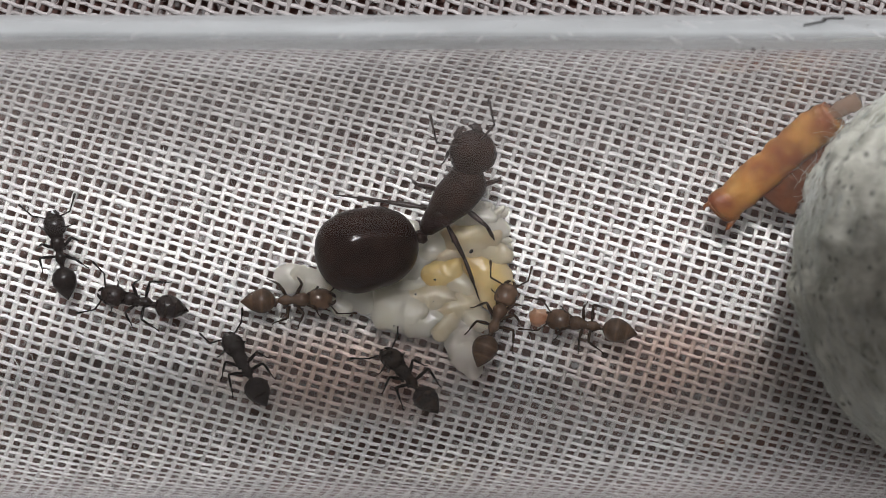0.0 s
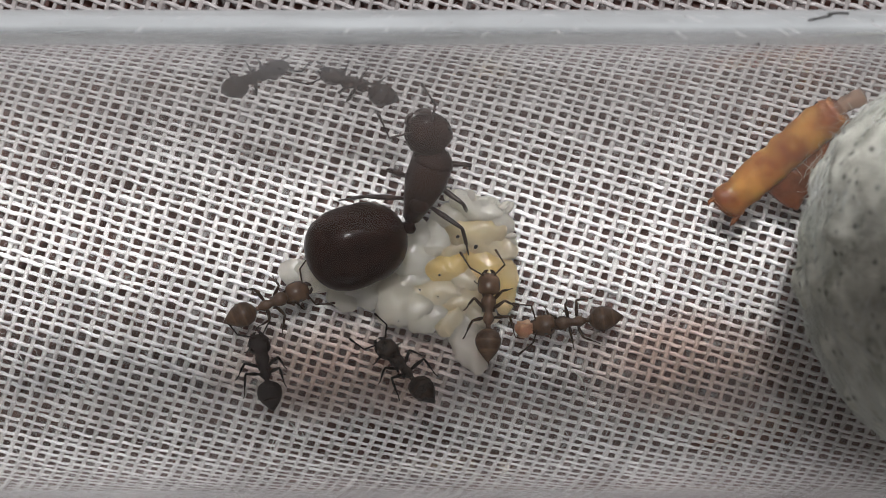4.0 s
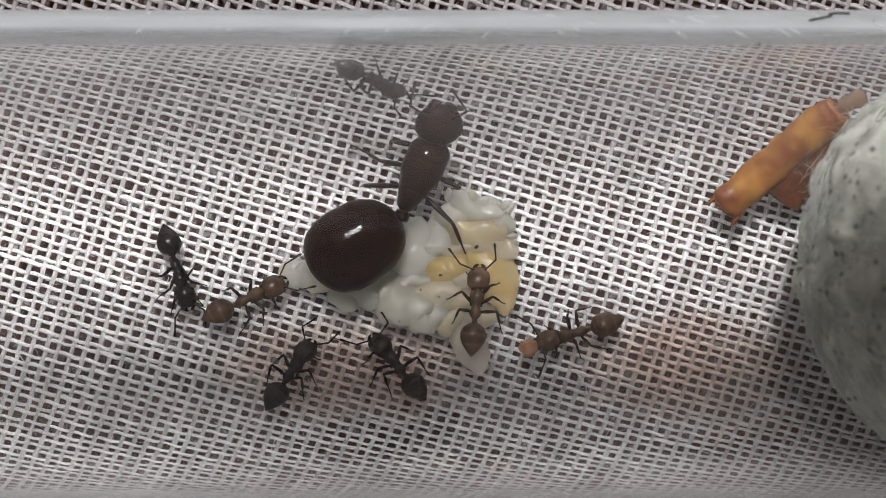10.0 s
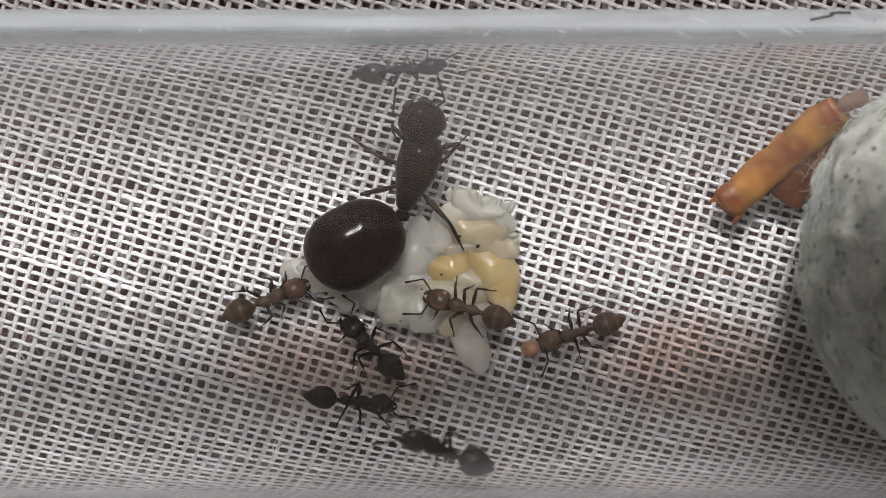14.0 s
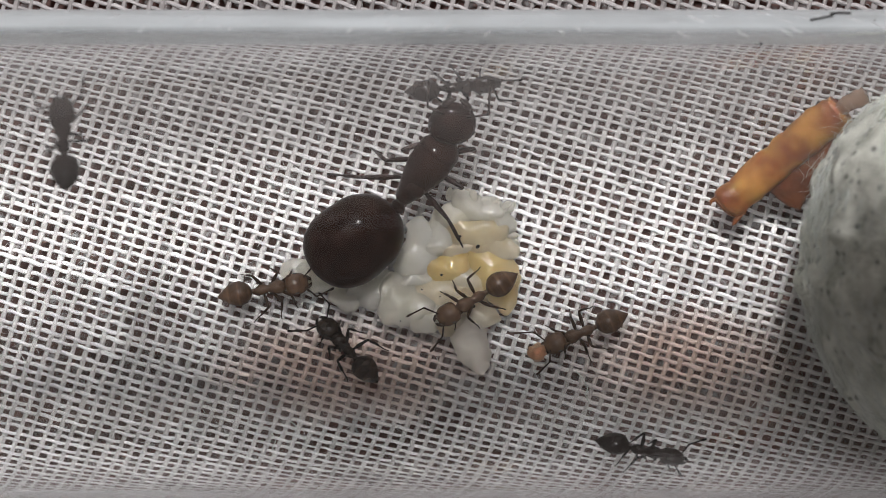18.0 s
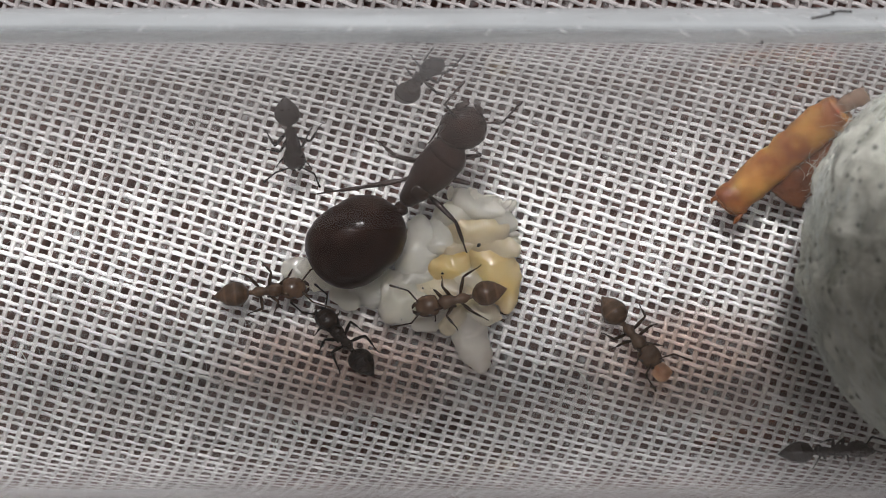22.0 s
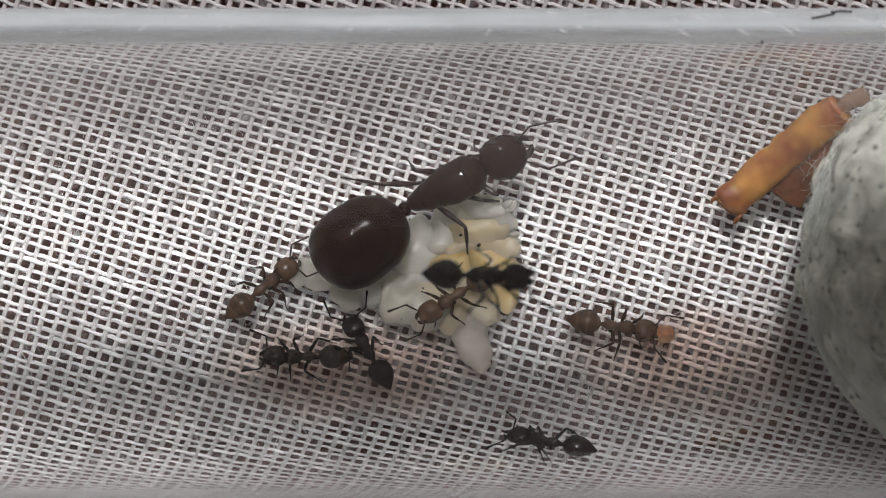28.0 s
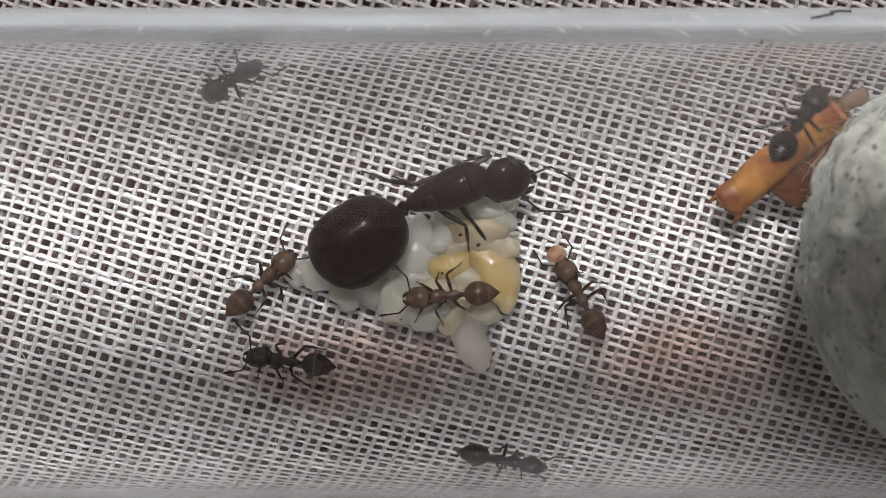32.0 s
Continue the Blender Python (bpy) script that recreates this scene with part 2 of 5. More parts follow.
def limb(points, radii, sides=7, bm=None):
    """A jointed rod through points, thick as radii says."""
    pts = [Vector(p) for p in points]
    rings = []
    for i, p in enumerate(pts):
        d = (pts[min(i + 1, len(pts) - 1)] - pts[max(i - 1, 0)]).normalized()
        a = d.cross(Vector((0, 0, 1)))
        a = a.normalized() if a.length > 0.05 else Vector((0, 1, 0))
        b = a.cross(d).normalized()
        rings.append((p, a * radii[i], b * radii[i]))
    return loft(bm or bmesh.new(), rings, sides)


def inside(x, phi, heading=0.0, pitch=0.0, lift=0.0):
    """A pose on the tube's inner wall: x mm along it, phi degrees up from the bottom line, facing heading degrees from x."""
    f, r = radians(phi), TUBE_IN - lift
    n = Vector((0, -math.sin(f), math.cos(f)))
    rot = Matrix(((1, 0, 0), (0, math.cos(f), -math.sin(f)), (0, math.sin(f), math.cos(f)))).to_4x4()
    place = Vector((x, r * math.sin(f), TUBE_R - r * math.cos(f))) * MM
    return Matrix.Translation(place) @ rot @ pose(0, 0, 0, 0, -pitch, heading)


def bend(pivot, yaw, pitch=0.0):
    """The pose of a head or gaster that turns about its joint."""
    return pose(pivot[0] * MM, pivot[1] * MM, pivot[2] * MM, 0, -pitch, yaw)


def part_of(thing, name):
    return next(o for o in thing.children if o.name.split(".")[0] == name)


# ---- the large structure ----
bm = bmesh.new()
bmesh.ops.create_cube(bm, size=1, matrix=Matrix.Translation((0, 0, -0.0121)) @ Matrix.Diagonal((0.7, 0.5, 0.022, 1)))
bmesh.ops.bevel(bm, geom=bm.edges[:], offset=0.002, segments=2, affect="EDGES")
tagged(part("table_top", bm, TABLE, smooth=False), "reddish-brown table top under the gauze", "table", kind="structure")


def tube_wall():
    bm = bmesh.new()
    n = 256

    def ring(r, x):
        return [bm.verts.new((x * MM, r * MM * math.sin(2 * math.pi * k / n), (TUBE_R + r * math.cos(2 * math.pi * k / n)) * MM)) for k in range(n)]

    # sides and end faces keep rings of their own, so that the sides stay truly round
    for (r1, x1), (r2, x2), smooth in (((TUBE_R, -62), (TUBE_R, 70), True), ((TUBE_IN, 70), (TUBE_IN, -62), True),
                                       ((TUBE_R, 70), (TUBE_IN, 70), False), ((TUBE_IN, -62), (TUBE_R, -62), False)):
        p, q = ring(r1, x1), ring(r2, x2)
        for k in range(n):
            bm.faces.new((q[k], q[(k + 1) % n], p[(k + 1) % n], p[k])).smooth = smooth
    return bm


tube = tagged(new("test_tube"), "clear glass test tube lying on white gauze", "test tube")
wall = part("glass_wall", tube_wall(), GLASS, tube, smooth=None)
wall.visible_shadow = False


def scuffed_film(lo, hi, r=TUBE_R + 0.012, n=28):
    """A film along the tube between two angles from the top: pale haze painted for light on the glass."""
    bm = bmesh.new()
    rows = []
    for x in (-62, 70):
        rows.append([bm.verts.new((x * MM, r * MM * math.sin(radians(lo + (hi - lo) * k / n)), (TUBE_R + r * math.cos(radians(lo + (hi - lo) * k / n))) * MM)) for k in range(n + 1)])
    for k in range(n):
        bm.faces.new((rows[0][k], rows[1][k], rows[1][k + 1], rows[0][k + 1]))
    return bm


film = part("scuffed_film", scuffed_film(55, 100), HAZE, tube, "pale film painting the bright rim along the far flank of the glass")
film.visible_shadow = False
# the veil of reflected light over the upper flank, painted as a thin film
film = part("dust_film", scuffed_film(14, 72, TUBE_R + 0.02), HAZE_HIGH, tube, "thin pale film painting a veil of light on the upper flank")
film.visible_shadow = False
# grey reflection on the near flank, put in as a pale patchy film
film = part("scuffed_film", scuffed_film(-98, -30), HAZE_LOW, tube, "pale film painting the reflected veil on the near flank")
film.visible_shadow = False


# ---- gauze: warp and weft threads of a plain weave ----
WARP, WEFT, SKEW = 0.444, 0.325, -16.0


def thread_mesh(name, length, step, phase, width, thick, swing, sway, seed):
    rnd = np.random.RandomState(seed)
    n = int(length / step) * 2 + 1
    s = (np.arange(n) - (n - 1) / 2) * step / 2
    k = np.arange(n) + (n // 4) * 4 - (n - 1) // 2
    z = swing * np.cos(math.pi * (k / 2 + phase))
    wob = np.convolve(rnd.normal(0, 0.05, n + 8), np.ones(9) / 9, "valid")
    wob = wob + sway * np.cos(math.pi * (k / 2 + phase + 0.5))
    w = width * (1 + np.convolve(rnd.normal(0, 0.26, n + 4), np.ones(5) / 5, "valid"))
    sides = 6
    ang = np.arange(sides) * 2 * math.pi / sides
    v = np.zeros((n, sides, 3))
    v[:, :, 0] = s[:, None]
    v[:, :, 1] = wob[:, None] + np.cos(ang)[None] * w[:, None] / 2
    v[:, :, 2] = z[:, None] + np.sin(ang)[None] * thick / 2
    i, j = np.meshgrid(np.arange(n - 1), np.arange(sides), indexing="ij")
    f = np.stack([i * sides + j, i * sides + (j + 1) % sides, (i + 1) * sides + (j + 1) % sides, (i + 1) * sides + j], -1).reshape(-1, 4)
    me = bpy.data.meshes.new(name)
    me.from_pydata((v.reshape(-1, 3) * MM).tolist(), [], f.tolist())
    me.polygons.foreach_set("use_smooth", [True] * len(me.polygons))
    me.materials.append(THREAD)
    return me


def gauze():
    cloth = tagged(new("gauze"), "white open-weave gauze cloth under the tube", "cloth", kind="structure")
    cloth.matrix_basis = pose(0, 0, -0.16 * MM, 0, 0, SKEW)
    rnd = random.Random(5)
    half_x, half_y = 32.0, 28.0
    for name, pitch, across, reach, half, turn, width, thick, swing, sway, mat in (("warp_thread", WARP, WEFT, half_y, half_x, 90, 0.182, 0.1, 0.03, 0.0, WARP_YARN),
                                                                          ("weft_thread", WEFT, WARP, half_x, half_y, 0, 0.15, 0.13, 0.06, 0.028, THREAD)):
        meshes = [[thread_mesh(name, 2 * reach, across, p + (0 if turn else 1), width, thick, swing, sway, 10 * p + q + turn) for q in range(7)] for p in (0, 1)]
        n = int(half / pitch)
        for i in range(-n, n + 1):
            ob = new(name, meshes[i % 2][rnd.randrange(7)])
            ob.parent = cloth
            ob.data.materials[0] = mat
            o = (i * pitch + rnd.gauss(0, 0.011)) * MM
            ob.matrix_basis = pose(0 if not turn else o, o if not turn else 0, 0 if turn else 0.035 * MM, 0, 0, turn + rnd.gauss(0, 0.08))
    # short loose fibres standing off the yarns
    lint = bmesh.new()
    for i in range(1500):
        x, y, way = rnd.uniform(-16, 16), rnd.uniform(-13, 13), rnd.choice((0, 90)) + rnd.gauss(0, 35)
        pts = []
        for k in range(5):
            pts.append((x, y, 0.1 + 0.03 * math.sin(k * 1.3 + i)))
            x, y = x + 0.11 * math.cos(radians(way)), y + 0.11 * math.sin(radians(way))
            way += rnd.gauss(0, 22)
        limb(pts, [rnd.choice((0.005, 0.007, 0.01))] * 5, 3, lint)
    tagged(part("lint", lint, THREAD, cloth, "short loose fibres on the gauze"), kind="stuff")


gauze()


# dried sizing that closes some of the meshes
bm = bmesh.new()
bm.faces.new([bm.verts.new((x * MM, y * MM, 0)) for x, y in ((-31, -27), (31, -27), (31, 27), (-31, 27))])
tagged(part("gauze_sizing", bm, SIZING, at=pose(0, 0, -0.17 * MM, 0, 0, SKEW)), "greyish dried sizing between the gauze threads", "film", kind="structure")

# the cloth goes on beyond the woven piece
bm = bmesh.new()
for x0, x1, y0, y1 in ((-200, 200, 26.5, 180), (-200, 200, -180, -26.5), (-200, -30.5, -26.5, 26.5), (30.5, 200, -26.5, 26.5)):
    bm.faces.new([bm.verts.new((x * MM, y * MM, 0)) for x, y in ((x0, y0), (x1, y0), (x1, y1), (x0, y1))])
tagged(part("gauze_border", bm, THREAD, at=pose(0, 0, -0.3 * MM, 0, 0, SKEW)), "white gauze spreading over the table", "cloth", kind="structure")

# an unseen grey bar, added so that its soft shadow lies along the tube's near side
bar_bm = bmesh.new()
loft(bar_bm, [((x, y, 60), (0, w * 0.5, 0), (0, 0, 2.0)) for x, y, w in ((-24, 18.2, 4.2), (-12, 18.0, 5.6), (-5, 17.9, 7.4), (2, 17.7, 6.0), (7, 17.6, 6.4), (11, 17.4, 9.0), (18, 17.1, 13.0), (90, 17.7, 14.2))], 12)
tagged(part("stand_arm", bar_bm, PLASTIC), "unseen grey bar added above the tube to shade its near side", "stand", kind="structure")


# ---- cotton plug ----
def cotton_plug():
    plug = tagged(new("cotton_plug"), "greyish white cotton wool plug stopping the tube", "cotton wool")
    bm = bmesh.new()
    rings = []
    x0, a, n = 11.3, 7.6, 40
    for i in range(n + 1):
        x = x0 + a * (i / n) ** 1.7
        q = max(0.0, (x0 + a - x) / a)
        rings.append((x, 6.75 * math.sqrt(max(0.0, 1 - q ** 2.5)) + 0.02))
    rings += [(22, 6.78), (28, 6.78), (30, 5.0)]
    prof = [((x, 0.45 * max(0.0, 1 - r / 6.6), TUBE_R), (0, r, 0), (0, 0, r)) for x, r in rings]
    loft(bm, prof, 160)
    for v in bm.verts:
        d = Vector((0, v.co.y, v.co.z - TUBE_R * MM))
        r = d.length / MM
        if r > 0.3 and v.co.x < 0.02:
            p = v.co / MM
            g = noise.noise((p.x * 0.5, p.y * 0.8, p.z * 0.8)) * 0.4 + noise.noise((p.x * 1.6, p.y * 1.8, p.z * 2.6)) * 0.18 + noise.noise((p.x * 5, p.y * 4.0, p.z * 7.0)) * 0.06
            v.co.x += g * MM
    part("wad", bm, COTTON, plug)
    rnd = random.Random(8)
    fb = bmesh.new()
    for i in range(1300):
        q = rnd.random() ** 0.5 * 0.98
        r = 6.7 * q
        ang = rnd.uniform(-math.pi, math.pi)
        x = x0 + a - a * max(0.0, 1 - (r / 6.75) ** 2) ** (1 / 2.5)
        p = Vector((x, r * math.sin(ang), TUBE_R + r * math.cos(ang)))
        d = Vector((rnd.gauss(0, 0.2), rnd.choice((-1, 1)), rnd.gauss(0, 0.45))).normalized()
        out = rnd.uniform(0.0, 0.1) if rnd.random() < 0.9 else rnd.uniform(0.1, 0.22)
        size = rnd.choice((0.006, 0.008, 0.012, 0.018))
        pts = []
        for k in range(8):
            rr = min(math.hypot(p.y, p.z - TUBE_R), 6.6)
            p.x = x0 + a - a * max(0.0, 1 - (rr / 6.75) ** 2) ** (1 / 2.5) - out * (1 + 0.5 * math.sin(k + i))
            pts.append(p.copy())
            d = (d + Vector((0, rnd.gauss(0, 0.16), rnd.gauss(0, 0.3)))).normalized()
            p = p + d * rnd.uniform(0.14, 0.3)
        limb(pts, [size] * 8, 4, fb)
    tagged(part("loose_fibres", fb, FIBRE, plug, "loose white cotton fibres"), kind="stuff")
    # strands pulled out over the husk
    sb = bmesh.new()
    for i in range(110):
        u = rnd.random()
        x, phi, lift = 12.25 + 1.3 * u + rnd.gauss(0, 0.25), 22 + 33 * u + rnd.gauss(0, 2.2), rnd.uniform(0.9, 1.3)
        way = rnd.gauss(20, 50)
        pts = []
        for k in range(6):
            pts.append(inside(x, phi, 0, 0, lift).translation / MM)
            x, phi = x + 0.16 * math.cos(radians(way)), phi + 1.4 * math.sin(radians(way))
            way += rnd.gauss(0, 25)
            lift += rnd.gauss(0, 0.05)
        limb(pts, [rnd.choice((0.004, 0.005, 0.007))] * 6, 4, sb)
    tagged(part("stray_fibres", sb, FIBRE, plug, "stray white fibres pulled over the husk"), kind="stuff")
    return plug


plug = cotton_plug()


# ---- larvae and pupae ----
def larva(x, phi, length, width, height, turn, mat, label, curve=0.12, lift=0.0, seed=0):
    bm = bmesh.new()
    n = 26
    rings = []
    for i in range(n + 1):
        u = -math.cos(math.pi * i / n)
        r = max(0.04, (1 - abs(u) ** 2.4) ** 0.5) * (1 - 0.16 * u) * (1 + 0.035 * math.sin(i * 2.4))
        rings.append(((u * length / 2, curve * length * (u * u - 0.4), height * 0.5), (0, r * width / 2, 0), (0, 0, r * height / 2)))
    loft(bm, rings, 24)
    for v in bm.verts:
        p = v.co / MM
        off = Vector((seed * 3.1, seed * 1.7, 0))
        v.co += Vector((noise.noise(p * 1.9 + off), noise.noise(p * 1.5 + off + Vector((0, 0, 9))), 0.6 * noise.noise(p * 2.2 + off))) * 0.2 * MM
        v.co += Vector((noise.noise(p * 4 + off), noise.noise(p * 4 - off), 0.5 * noise.noise(p * 5))) * 0.05 * MM
        # thin rims that lap over one another
        v.co.z *= 1 - 0.62 * min(1.0, (abs(p.y - curve * length * ((2 * p.x / length) ** 2 - 0.4)) / (0.5 * width)) ** 2)
        # sag on to the curved glass
        v.co.z += (v.co.y / MM) ** 2 / (2 * TUBE_IN) * MM * 0.8
    ob = part("larva", bm, mat)
    ob.matrix_basis = inside(x, phi, turn, 0, lift)
    return tagged(ob, label, "larva", "brood pile")


larva(0.55, 15.6, 1.79, 1.16, 0.40, 40, LARVA_WHITE, "plump bluish-white larva on the brood pile", lift=0.1, seed=0)
larva(1.10, 16.6, 1.90, 0.98, 0.40, -22, LARVA_WHITE, "plump bluish-white larva on the brood pile", lift=0.15, seed=16)
larva(1.75, 14.0, 1.57, 1.04, 0.36, -38, LARVA_WHITE, "plump bluish-white larva on the brood pile", lift=0.1, seed=17)
larva(1.11, 10.2, 2.18, 1.34, 0.43, -6, LARVA_CREAM, "cream-coloured larva in the brood pile", lift=0.1, seed=2)
larva(-0.20, 8.8, 1.79, 1.28, 0.36, 75, LARVA_WHITE, "pale translucent larva in the brood pile", seed=1)
larva(0.55, 5.4, 1.46, 1.04, 0.32, 20, LARVA_CREAM, "cream-coloured larva in the brood pile", seed=18)
larva(1.68, 5.2, 1.90, 1.28, 0.36, -10, LARVA_CREAM, "cream-coloured larva in the brood pile", seed=3)
larva(0.22, -0.8, 1.62, 1.40, 0.40, 20, LARVA_YELLOW, "honey-yellow larva in the brood pile", seed=4)
larva(1.72, -3.6, 2.58, 1.46, 0.43, -62, LARVA_YELLOW, "honey-yellow larva in the brood pile", curve=-0.1, seed=5)
larva(0.85, -3.8, 1.68, 1.46, 0.32, -40, LARVA_CREAM, "cream-coloured larva in the brood pile", seed=6)
larva(-0.93, 4.2, 2.35, 1.34, 0.36, 82, LARVA_WHITE, "pale translucent larva in the brood pile", seed=7)
larva(-1.05, -4.2, 1.68, 1.16, 0.32, 30, LARVA_WHITE, "pale translucent larva in the brood pile", seed=14)
larva(-1.35, -10.2, 1.96, 1.77, 0.47, -20, LARVA_WHITE, "plump bluish-white larva beside the queen", lift=0.05, seed=8)
larva(-2.35, -6.0, 2.24, 1.46, 0.36, -18, LARVA_WHITE, "pale translucent larva under the queen's gaster", seed=13)
larva(-0.49, -13.3, 1.79, 1.34, 0.36, 25, LARVA_WHITE, "pale translucent larva in the brood pile", seed=9)
larva(-0.20, -7.6, 2.02, 1.52, 0.36, 15, LARVA_CREAM, "cream-coloured larva in the brood pile", seed=15)
larva(0.72, -9.6, 1.79, 1.52, 0.32, 30, LARVA_CREAM, "cream-coloured larva in the brood pile", seed=19)
larva(0.35, -15.2, 1.46, 1.04, 0.29, 55, LARVA_CREAM, "cream-coloured larva in the brood pile", seed=10)
larva(1.30, -13.6, 1.34, 0.98, 0.29, -35, LARVA_CREAM, "cream-coloured larva in the brood pile", seed=20)
larva(0.93, -22.4, 2.30, 1.20, 0.32, -76, LARVA_PINK, "slender pinkish-white larva at the edge of the pile", curve=0.05, seed=11)
larva(-4.20, -3.0, 2.02, 1.04, 0.25, -8, LARVA_WHITE, "pale translucent larva under the queen's gaster", seed=12)
larva(-5.05, -1.7, 1.06, 0.92, 0.22, 30, LARVA_WHITE, "small pale larva under the queen's gaster", seed=21)
larva(-3.30, -8.4, 1.46, 0.98, 0.25, -15, LARVA_WHITE, "small pale larva under the queen's gaster", seed=22)
for x, phi, size in ((0.52, 8.8, 0.1), (1.14, 5.7, 0.13), (-0.10, -2.9, 0.08), (-0.77, -7.4, 0.06), (-0.15, -9.5, 0.05), (-1.50, -17.1, 0.05)):
    ob = part("frass_speck", body(egg(size * 1.3, size, size, n=6), 8), DARK, at=inside(x, phi, 40 * x, 0, 0.72))
    tagged(ob, "tiny black speck on the brood", "speck", "specks on the brood")


def ant_egg(x, phi, turn, lift, mat):
    ob = part("ant_egg", body(egg(0.52, 0.26, 0.24, n=8, z=0.12), 10), mat, at=inside(x, phi, turn, 0, lift))
    return tagged(ob, "tiny glossy pale egg packed into the brood pile", "egg", "eggs in the brood")


rnd = random.Random(31)
for x0, p0, x1, p1, count, turn in ((0.15, 20.2, 2.3, 16.2, 14, 70), (2.15, 14.6, 2.4, 5.0, 6, -20), (0.4, 17.6, 2.1, 14.6, 9, 60)):
    for i in range(count):
        u = (i + rnd.uniform(0.1, 0.9)) / count
        ant_egg(x0 + (x1 - x0) * u, p0 + (p1 - p0) * u + rnd.gauss(0, 0.5), turn + rnd.gauss(0, 16), rnd.uniform(0.0, 0.12), LARVA_WHITE if turn else LARVA_CREAM)


# ---- amber husk: a torn pupal case leaning into the cotton ----
def husk():
    h = tagged(new("pupal_husk"), "torn amber-brown pupal husk stuck to the cotton", "husk")

    def shell(path, wide, high, bands, mat, name, seed):
        bm = bmesh.new()
        pts = [inside(x, p, 0, 0, lift).translation / MM for x, p, lift in path]
        rings = []
        n = 34
        for i in range(n + 1):
            u = i / n * (len(pts) - 1)
            k = min(int(u), len(pts) - 2)
            c = pts[k].lerp(pts[k + 1], u - k)
            d = (pts[k + 1] - pts[k]).normalized()
            side = d.cross(Vector((0, -0.5, 0.86))).normalized()
            up = side.cross(d)
            g = 1 + 0.03 * math.sin(i / n * bands * 2 * math.pi) - (0.25 if i == 0 else 0.0) - (0.3 * max(0, i / n - 0.75))
            g *= 1 + 0.1 * noise.noise((i * 0.3, seed, 0))
            rings.append((c, side * wide * g * (0.95 + 0.2 * i / n), up * high * g))
        loft(bm, rings, 22)
        for v in bm.verts:
            p = v.co / MM
            v.co += Vector((noise.noise(p * 2.2), noise.noise(p * 2.2 + Vector((7, 0, 0))), noise.noise(p * 2.2 + Vector((0, 7, 0))))) * 0.05 * MM
            v.co += Vector((noise.noise(p * 6), noise.noise(p * 6 + Vector((3, 0, 0))), 0.6 * noise.noise(p * 5))) * 0.05 * MM
            v.co += Vector((noise.noise(p * 13), noise.noise(p * 13 + Vector((3, 0, 0))), noise.noise(p * 12))) * 0.03 * MM
        return part(name, bm, mat, h)

    shell([(9.53, 17.6, 0.6), (10.43, 25.3, 0.6), (11.32, 33.4, 0.6), (12.09, 41.3, 0.6), (12.70, 47.9, 0.6), (13.15, 51.5, 0.6)], 0.66, 0.45, 7, AMBER, "case", 1)
    shell([(11.45, 19.8, 0.42), (11.75, 23.0, 0.44), (12.25, 28.5, 0.45), (12.75, 36.5, 0.45), (13.20, 45.5, 0.45)], 0.78, 0.24, 3, AMBER_RED, "torn_flap", 5)
    shell([(12.95, 50.5, 0.55), (13.20, 53.0, 0.52), (13.50, 55.4, 0.48), (13.85, 57.4, 0.45)], 0.3, 0.2, 3, PALE_SKIN, "pale_tip", 9)
    # the open end: a dark rim and two torn scraps of skin
    end = inside(9.53, 17.6, 0, 0, 0.6).translation / MM
    along = (inside(10.43, 25.3, 0, 0, 0.6).translation / MM - end).normalized()
    side = along.cross(Vector((0, -0.5, 0.86))).normalized()
    up = side.cross(along)
    part("rim", loft(bmesh.new(), [(end - along * 0.05, side * 0.42, up * 0.3), (end - along * 0.02, side * 0.5, up * 0.36), (end + along * 0.06, side * 0.56, up * 0.38)], 18), AMBER_DARK, h)
    for k, (a, b) in enumerate(((0.62, 0.25), (-0.55, 0.1))):
        root = end + side * a * 0.9 + up * b
        part("torn_scrap", limb([root + along * 0.25, root, root - along * 0.14 + side * 0.08 * a, root - along * 0.22 + up * 0.1], [0.06, 0.1, 0.07, 0.015], 7), AMBER_DARK, h)


husk()


# ---- fine debris on the glass ----
def strand(name, points, radius, mat, label, category, wall, lift):
    """A hair, fibre or painted glint lying on the tube: points are mm along it and degrees up from its bottom line."""
    pts = []
    for x, phi in points:
        f, r = radians(phi), wall - lift
        pts.append((x, r * math.sin(f), TUBE_R - r * math.cos(f)))
    return tagged(part(name, limb(pts, [radius] * len(pts), 6), mat), label, category)


strand("white_fibre", [(4.44, -30.3), (4.68, -32.6), (4.86, -35.5), (4.77, -38.5), (4.87, -40.8)], 0.018, FIBRE, "fine curled white fibre on the tube floor", "fibre", TUBE_IN, 0.04)
strand("white_fibre", [(-5.75, -52.0), (-5.57, -55.0), (-5.66, -58.5), (-5.55, -62.3)], 0.016, FIBRE, "fine curled white fibre on the tube floor", "fibre", TUBE_IN, 0.04)
strand("white_fibre", [(-14.57, -24.3), (-14.30, -27.7), (-14.34, -30.5), (-14.13, -32.6)], 0.016, FIBRE, "fine curled white fibre on the tube floor", "fibre", TUBE_IN, 0.04)
strand("white_fibre", [(-5.28, -46.5), (-4.98, -49.1), (-4.76, -53.6), (-4.46, -56.0)], 0.014, FIBRE, "fine curled white fibre on the tube floor", "fibre", TUBE_IN, 0.04)
strand("white_fibre", [(12.43, 29.3), (12.67, 25.0), (12.63, 19.9), (12.92, 17.5)], 0.02, FIBRE, "loose cotton fibre beside the amber husk", "fibre", TUBE_IN, 1.0)
